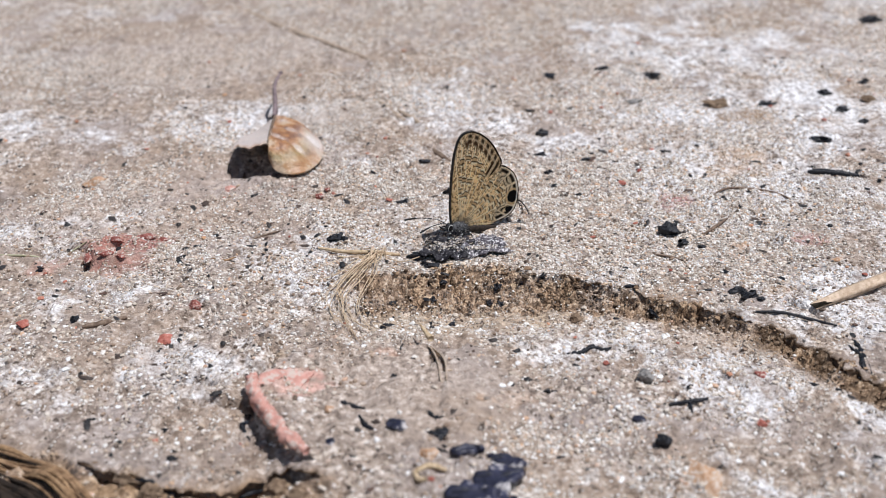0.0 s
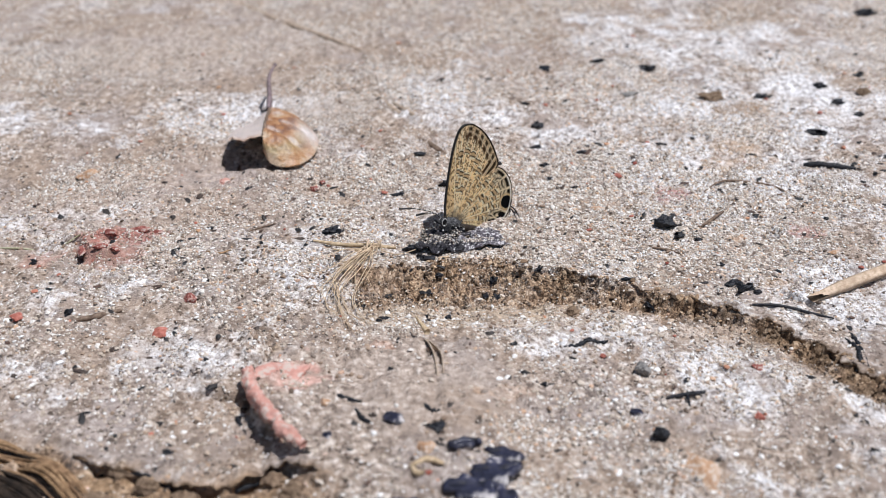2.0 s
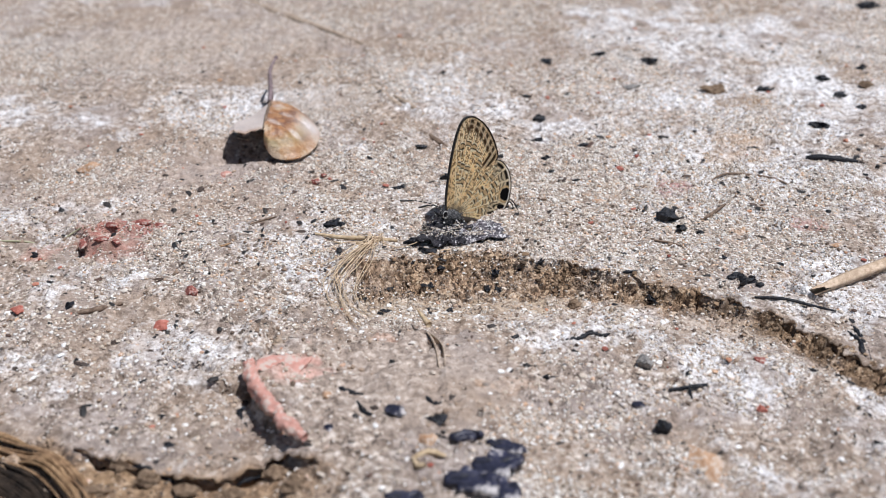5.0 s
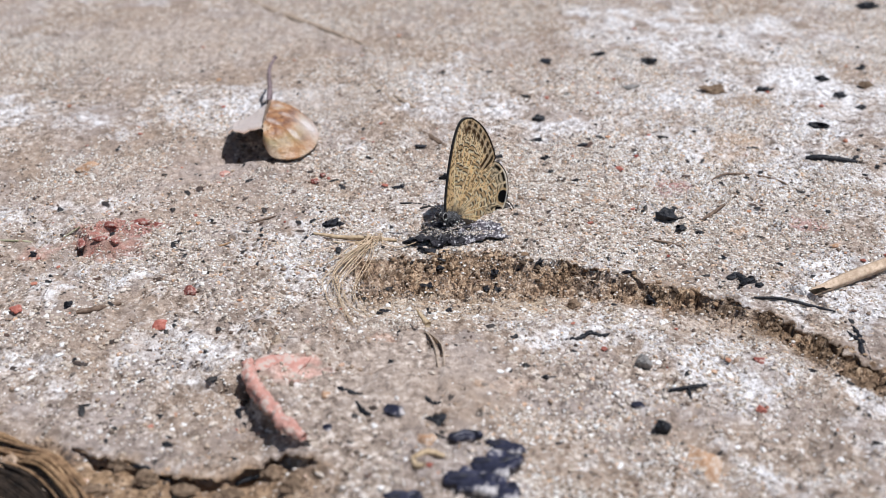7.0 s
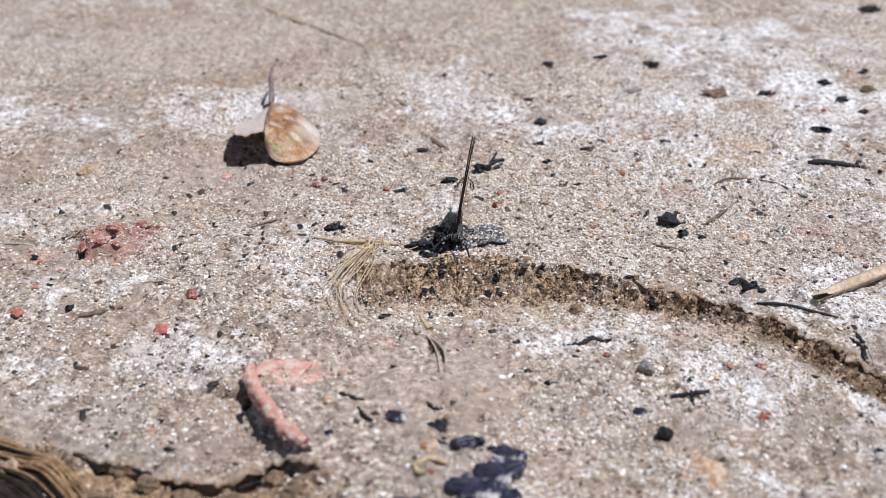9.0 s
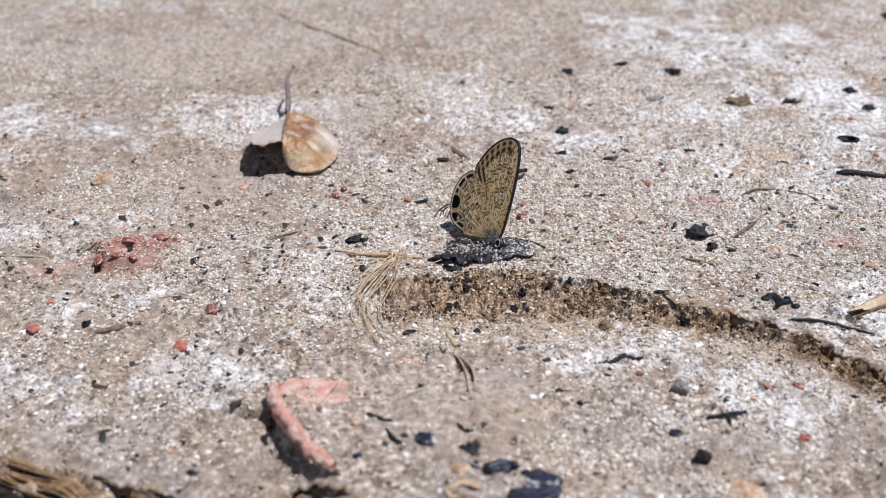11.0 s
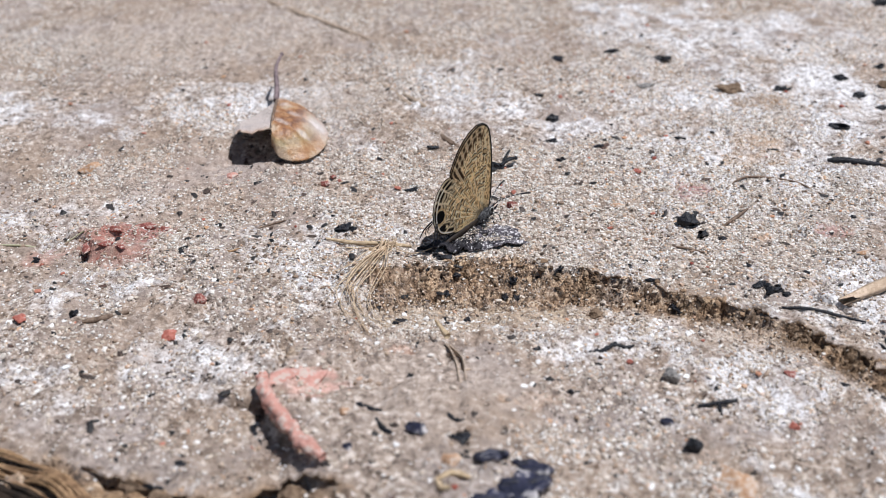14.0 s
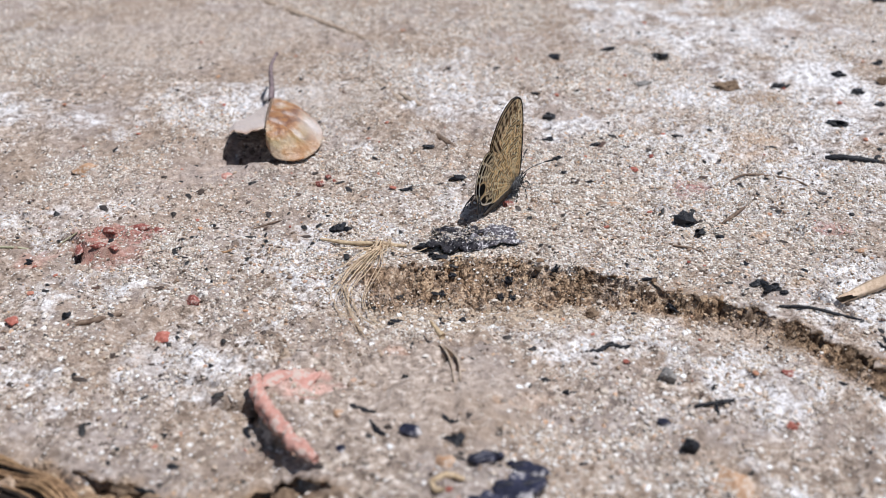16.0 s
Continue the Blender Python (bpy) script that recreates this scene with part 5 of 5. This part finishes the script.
def wing_colours(x, z, edge, hind):
    """The underside pattern: golden ground, pale veins, chains of dark bars, dark margin; edge is the distance to the outer margin."""
    n = len(x)
    r = np.hypot(x, z)
    ang = np.degrees(np.arctan2(z, x))
    tan = np.array((0.98, 0.72, 0.39))
    pale = np.array((1.0, 0.92, 0.68))
    dark = np.array((0.045, 0.027, 0.015))
    grain = fbm(x, z, 0.5, 301, 3)
    col = np.tile(tan, (n, 1)) * (1 + 0.18 * grain[:, None])
    outer = step((r - (5.0 if hind else 6.5)) / 3.0)
    col = col * (1 - 0.6 * outer[:, None]) + np.array((0.86, 0.70, 0.47)) * 0.6 * outer[:, None]

    def lay(w, c):
        nonlocal col
        w = np.clip(w, 0, 1)[:, None]
        col = col * (1 - w) + np.array(c) * w

    veins = (192, 180, 168, 157, 147, 138, 130, 123) if hind else (122, 114, 106, 99, 93, 87, 82, 77)
    gap = np.abs(ang[:, None] - np.array(veins)[None, :])
    which = np.argmin(gap, axis=1)
    off = np.min(gap, axis=1) * np.pi / 180 * r
    # fine lengthwise hairlines, dark and pale, with speckled scales
    fan = np.sin(np.radians(ang) * (120 if hind else 200) + 2.5 * fbm(x, z, 2.0, 351, 2))
    lay(0.60 * step((fan - 0.2) / 0.5) * step((r - 1.0) / 1.0) * (0.55 + 0.9 * fbm(x, z, 0.30, 352, 2)), (0.15, 0.082, 0.03))
    lay(0.60 * step((-fan - 0.3) / 0.5) * (0.6 + 0.6 * fbm(x, z, 0.5, 353, 2)), pale)
    lay((0.66 if hind else 0.78) * step((fbm(x, z, 0.20, 354, 2) - (0.15 if hind else 0.10)) / 0.16), (0.15, 0.085, 0.036))
    lay(0.55 * np.exp(-(off / 0.05) ** 2) * step((r - 0.8) / 1.0), pale)
    # bracket marks: two dark cross lines with brown between them
    wob = 0.12 * fbm(x, z, 0.5, 356, 2)
    lay(0.65 * np.exp(-(off / 0.05) ** 2) * step((r - 0.8) / 1.0), pale)
    for cx, cz, half in HIND_MARKS if hind else FORE_MARKS:
        ex, ez = cx / math.hypot(cx, cz), cz / math.hypot(cx, cz)
        p = (x - cx) * ex + (z - cz) * ez + wob
        q = (x - cx) * ez - (z - cz) * ex
        p = p + 0.18 * q * q / half
        inside = 1 - step((np.abs(q) - 0.82 * half) / 0.07)
        lay(0.85 * inside * (1 - step((np.abs(p) - 0.42) / 0.10)), pale)
        lay(0.75 * inside * (1 - step((np.abs(p) - 0.22) / 0.06)), (0.50, 0.30, 0.12))
        lay(inside * np.exp(-((np.abs(p) - 0.25) / 0.088) ** 2), dark * 0.35)
    # scallops and streaks along the margin
    turn = np.degrees(np.arctan2(z - 3.0, x + 2.5))
    arc = np.cos(np.pi * ((turn + 360) / 19.0 % 1.0 - 0.5)) if hind else np.cos(np.pi * ((ang + 360) / 5.0 % 1.0 - 0.5))
    if hind:
        tip = step((-4.0 - x) / 0.8) * step((r - 4.0) / 1.0)
        rimzone = 1 - step((edge - 1.7) / 0.3)
        lay(0.6 * tip * rimzone, (0.80, 0.68, 0.48))
        vein = step((0.30 - arc) / 0.2)
        # broken crescents in two rows, parted by the veins
        lay(tip * np.exp(-((edge - 0.98 - 0.34 * arc) / 0.15) ** 2) * (1 - vein) * (0.9 + 0.3 * grain), (0.022, 0.014, 0.009))
        lay(tip * step((arc - 0.22) / 0.2) * np.exp(-((edge - 0.56) / 0.25) ** 4), (0.014, 0.010, 0.008))
        lay(0.85 * tip * np.exp(-((edge - 1.55 - 0.2 * arc) / 0.10) ** 2) * (1 - vein), (0.05, 0.03, 0.018))
        lay(0.8 * tip * rimzone * step((0.16 - arc) / 0.12), (0.86, 0.74, 0.54))
        d1 = np.hypot((x + 6.78) / 1.0, (z - 3.4) / 1.05)
        lay(np.exp(-((d1 - 0.90) / 0.12) ** 2) * (x > -7.2), (0.70, 0.50, 0.27))
        lay(1 - step((d1 - 0.70) / 0.08), (0.004, 0.004, 0.005))
        d2 = np.hypot((x + 6.55) / 0.95, (z - 1.75) / 0.62)
        lay(1 - step((d2 - 0.52) / 0.12), (0.005, 0.005, 0.006))
        lay(0.95 * np.exp(-((edge - 0.24) / 0.065) ** 2) * (z < 6.6) * (x < -5.0), (0.90, 0.88, 0.85))
        lay(tip * (1 - step((edge - 0.08) / 0.08)), (0.015, 0.011, 0.009))
    else:
        out = step((r - 6.2) / 1.0) * step((1.1 - x) / 0.6)
        streak = step((arc - 0.55) / 0.25)
        lay(0.45 * (1 - step((edge - 0.9) / 0.6)) * out, (0.46, 0.32, 0.19))
        lay(0.92 * step((arc - 0.2) / 0.3) * np.exp(-((edge - 1.30) / 0.20) ** 2) * out, (0.075, 0.038, 0.02))
        lay(0.95 * step((arc - 0.70) / 0.15) * np.exp(-((edge - 1.15) / 0.42) ** 4) * out, (0.06, 0.033, 0.018))
        lay(0.6 * step((0.12 - arc) / 0.08) * (1 - step((edge - 1.8) / 0.4)) * out, (0.90, 0.75, 0.52))
        lay(0.95 * streak * np.exp(-((edge - 0.58) / 0.24) ** 4) * out, (0.03, 0.018, 0.012))
        lay(0.6 * np.exp(-((edge - 0.92) / 0.10) ** 2) * out, (0.72, 0.58, 0.40))
        lay(0.9 * np.exp(-(np.hypot(x - 0.75, z - 10.2) / 0.36) ** 2), (0.08, 0.04, 0.022))
        lay(0.97 * (1 - step((edge - 0.06) / 0.22)) * (x > 0.4), (0.012, 0.009, 0.007))
        lay(0.97 * (1 - step((edge - 0.12) / 0.12)) * (r > 6) * (x < 1.6), (0.016, 0.011, 0.008))
    if not hind:
        lay(0.85 * (1 - step((edge - 0.02) / 0.10)), (0.05, 0.035, 0.025))
    # dusky hairy base
    lay(0.70 * (1 - step((r - 0.4) / 1.5)), (0.12, 0.115, 0.105))
    return np.clip(col, 0, 1)


def wing(name, outline, hind, side, parent, gap, lean):
    rim = closed(outline, 420)
    n, rings = len(rim), 110
    c = rim.mean(axis=0)
    t = (np.arange(rings + 1) / rings) ** 0.8
    flat = (c[None, None] + t[:, None, None] * (rim - c)[None]).reshape(-1, 2)
    x, z = flat[:, 0], flat[:, 1]
    line = [tuple(q) for q in rim] + [tuple(rim[0])]
    edge = far_from(x, z, line)
    r = np.hypot(x, z)
    ang = np.arctan2(z, x)
    ripple = 0.012 * np.sin(ang * 46) * step(r / 5) + 0.05 * fbm(x, z, 5, 330 + hind, 2)
    y = gap + z * math.tan(radians(lean)) + ripple
    verts = np.stack([x * S, side * y, z * S + ZB], axis=1)
    j, i = np.meshgrid(np.arange(rings), np.arange(n), indexing="ij")
    k = (i + 1) % n
    faces = np.stack([j * n + i, j * n + k, (j + 1) * n + k, (j + 1) * n + i], axis=2).reshape(-1, 4)
    ob = part(name, (verts, faces if side < 0 else faces[:, ::-1]), WING, parent)
    rgba = np.ones((len(x), 4), dtype=np.float32)
    rgba[:, :3] = wing_colours(x, z, edge, hind)
    a = ob.data.attributes.new("pattern", "FLOAT_COLOR", "POINT")
    a.data.foreach_set("color", rgba.ravel())
    return ob


butterfly = thing("butterfly", None, None, (1.7, 4.8, 0.2), "small brown butterfly, wings closed, with patterned golden undersides", "butterfly")
for side in (-1, 1):
    tagged(wing("forewing", FORE, False, side, butterfly, 0.06, 0.2), "golden brown forewing with dark chained bars")
    fw = [o for o in butterfly.children if o.name.startswith("forewing")][-1]
    costa = bend([(x * S, side * (0.06 + z * math.tan(radians(0.2))), z * S + ZB) for x, z in FORE[1:9]], 8)
    part("costal_vein", tube(costa, [0.09 - 0.04 * i / len(costa) for i in range(len(costa))], 6), BLACK, fw, "black leading edge")
    hem = bend([(x * S, side * (0.08 + z * math.tan(radians(0.2))), z * S + ZB) for x, z in FORE[8:13]], 8)
    part("fringe", tube(hem, 0.045, 6), ABDOMEN, fw, "dark brown fringe along the outer margin")
    hw = tagged(wing("hindwing", HIND, True, side, butterfly, 0.19, 0.3), "golden brown hindwing with black eyespot")
    tail = bend([(-7.5 * S, side * 0.36, 2.95 * S + ZB), (-8.0 * S, side * 0.5, 2.7 * S + ZB), (-8.6 * S, side * 0.8, 2.0 * S + ZB), (-9.1 * S, side * 0.95, 1.15 * S + ZB)], 7)
    part("tail", tube(tail, [0.09 - 0.002 * i for i in range(len(tail))], 6), BLACK, hw, "thin black tail filament")
    for dx in (0.0, 0.35):
        short = bend([(-7.5 * S, side * 0.34, 2.7 * S + ZB), (-8.05 * S, side * (0.45 + dx), (2.35 - dx) * S + ZB), (-8.2 * S, side * (0.5 + dx), (1.7 - dx) * S + ZB)], 5)
        part("tail", tube(short, 0.045, 5), BLACK, hw, "thin black tail filament")

part("thorax", ball((0.25, 0, ZB - 0.30), (1.25, 0.62, 0.75)), FUR, butterfly, "grey furry thorax")


def abdomen(u, v):
    a = 2 * math.pi * u
    r = 0.46 * math.sin(math.pi * min(0.97, 0.22 + 0.76 * v)) ** 0.6 * (1 + 0.05 * math.sin(44 * v))
    return (0.1 - 6.0 * v, r * math.cos(a) * 0.9, ZB - 0.40 - 0.25 * v + r * math.sin(a))


part("abdomen", sheet(abdomen, 16, 44), ABDOMEN, butterfly, "slender brown ringed abdomen")
head = part("head", ball((1.25, 0, ZB - 0.3), (0.42, 0.46, 0.46)), FUR, butterfly)
for side in (-1, 1):
    part("eye", ball((1.35, side * 0.30, ZB - 0.25), (0.30, 0.20, 0.38)), EYE, head, "shiny black eye")
    ring = [(1.33 + 0.30 * math.cos(w), side * 0.36, ZB - 0.25 + 0.40 * math.sin(w)) for w in [2 * math.pi * i / 24 for i in range(25)]]
    part("eye_rim", tube(ring, 0.03, 5), WHITE_SCALE, head, "white ring round the eye")
    part("palp", tube(bend([(1.8, side * 0.16, ZB - 0.4), (2.15, side * 0.2, ZB - 0.35), (2.5, side * 0.22, ZB - 0.1)], 6), [0.15 - 0.009 * i for i in range(13)], 6), BLACK, head)
    line = bend([(1.7, side * 0.2, ZB + 0.15), (2.7, side * 0.6, ZB + 0.55), (4.4, side * 1.3, ZB + 0.55), (6.0, side * 1.9, ZB + 0.2)], 10)
    feeler = part("antenna", tube(line, [0.055 + (0.05 if i > 22 else 0.0) for i in range(len(line))], 6), BLACK, head, "black antenna with white rings")
    for i in range(4, 22, 3):
        d = (line[i + 1] - line[i]) * 0.35
        part("antenna_ring", tube([line[i] - d * 0.7, line[i] + d * 0.7], 0.068, 6), WHITE_SCALE, feeler)
    for k, (x0, x1, spread) in enumerate(((0.9, 1.9, 1.2), (0.3, 0.2, 1.7), (-0.2, -1.5, 1.4))):
        leg = bend([(x0, side * 0.35, ZB - 0.6), ((x0 + x1) / 2 + 0.2, side * spread * 0.75, ZB - 0.45), (x1, side * spread, 0.12)], 7)
        limb = part("leg", tube(leg, [0.10 - 0.004 * i for i in range(len(leg))], 6), BLACK, butterfly, "thin black and white leg")
        for i in (4, 8, 11):
            d = (leg[i + 1] - leg[i]) * 0.4
            part("leg_ring", tube([leg[i] - d, leg[i] + d], 0.10, 6), WHITE_SCALE, limb)
part("tongue", tube(bend([(1.85, 0, ZB - 0.45), (2.05, 0.05, 0.7), (1.95, 0.1, 0.0)], 8), 0.04, 5), BLACK, head)

rng_hair = random.Random(4)
hair_v, hair_f = [], []
for k in range(260):
    a, b = rng_hair.uniform(0, 2 * math.pi), rng_hair.uniform(-1, 1)
    root = Vector((0.25 + 1.2 * b, 0.60 * math.cos(a) * math.sqrt(1 - b * b), ZB - 0.30 + 0.73 * math.sin(a) * math.sqrt(1 - b * b)))
    out = Vector((rng_hair.uniform(-0.9, -0.1), math.cos(a), math.sin(a))).normalized() * rng_hair.uniform(0.25, 0.6)
    v, f = tube([root, root + out * 0.6, root + out + Vector((0, 0, -0.06))], [0.03, 0.022, 0.006], 3)
    hair_f += [tuple(i + len(hair_v) for i in q) for q in f]
    hair_v += v
tagged(part("fur", (hair_v, hair_f), FUR, butterfly), "soft grey hairs on the thorax", kind="stuff")


def stance(x, y, yaw, pitch, lean, z=0.30):
    """Pose of the butterfly on the ground: millimetres, heading, head-up tilt and sideways lean in degrees."""
    return pose(x * MM, y * MM, z * MM, lean, -pitch, yaw)


def motions():
    walk(butterfly, [
        (0.0, stance(1.3, 4.6, 207.5, 11.6, 2.7)),
        (1.5, stance(1.0, 4.1, 208.5, 12.0, 3.8)),
        (2.0, stance(0.9, 3.6, 206, 23.0, 14.0)),
        (3.5, stance(0.7, 3.8, 208, 24.0, 12.5)),
        (7.0, stance(0.8, 3.2, 211, 25.5, 15.0)),
        (7.5, stance(0.7, 2.7, 224, 28.9, 16.9)),
        (8.0, stance(-0.4, 1.5, 230, 17.0, 2.8)),
        (8.4, stance(-0.1, 1.1, 241, 14.5, -2.6)),
        (8.6, stance(0.9, 1.0, 252, 9.5, -6.5)),
        (9.0, stance(1.0, 1.5, 263, 2.3, -9.7)),
        (9.2, stance(1.2, 1.0, 276, 8.0, -14.1)),
        (11.4, stance(2.1, 2.2, 331, 8.0, -28.0)),
        (12.0, stance(2.1, 2.9, 370, -4.0, -13.5)),
        (12.5, stance(2.3, 2.8, 371, -3.9, -12.0)),
        (13.0, stance(2.6, 2.9, 364, -4.7, -4.5)),
        (13.5, stance(2.9, 3.8, 380, 4.5, 1.8)),
        (13.9, stance(2.7, 5.2, 397, 7.9, 3.2)),
        (14.2, stance(2.3, 5.2, 423, 4.0, 1.2, 0.5)),
        (14.5, stance(2.9, 7.4, 432, 12.9, 3.0, 0.5)),
        (14.8, stance(3.7, 8.6, 425, 12.6, -2.4, 0.5)),
        (15.0, stance(4.5, 9.0, 423, 11.8, 1.6, 0.5)),
        (15.4, stance(5.3, 10.6, 422, 13.0, 2.2, 0.5)),
        (15.7, stance(6.0, 11.2, 420, 11.0, 2.0, 0.5)),
        (16.0, stance(6.8, 11.7, 413, 8.9, 4.3, 0.5)),
    ])


motions()
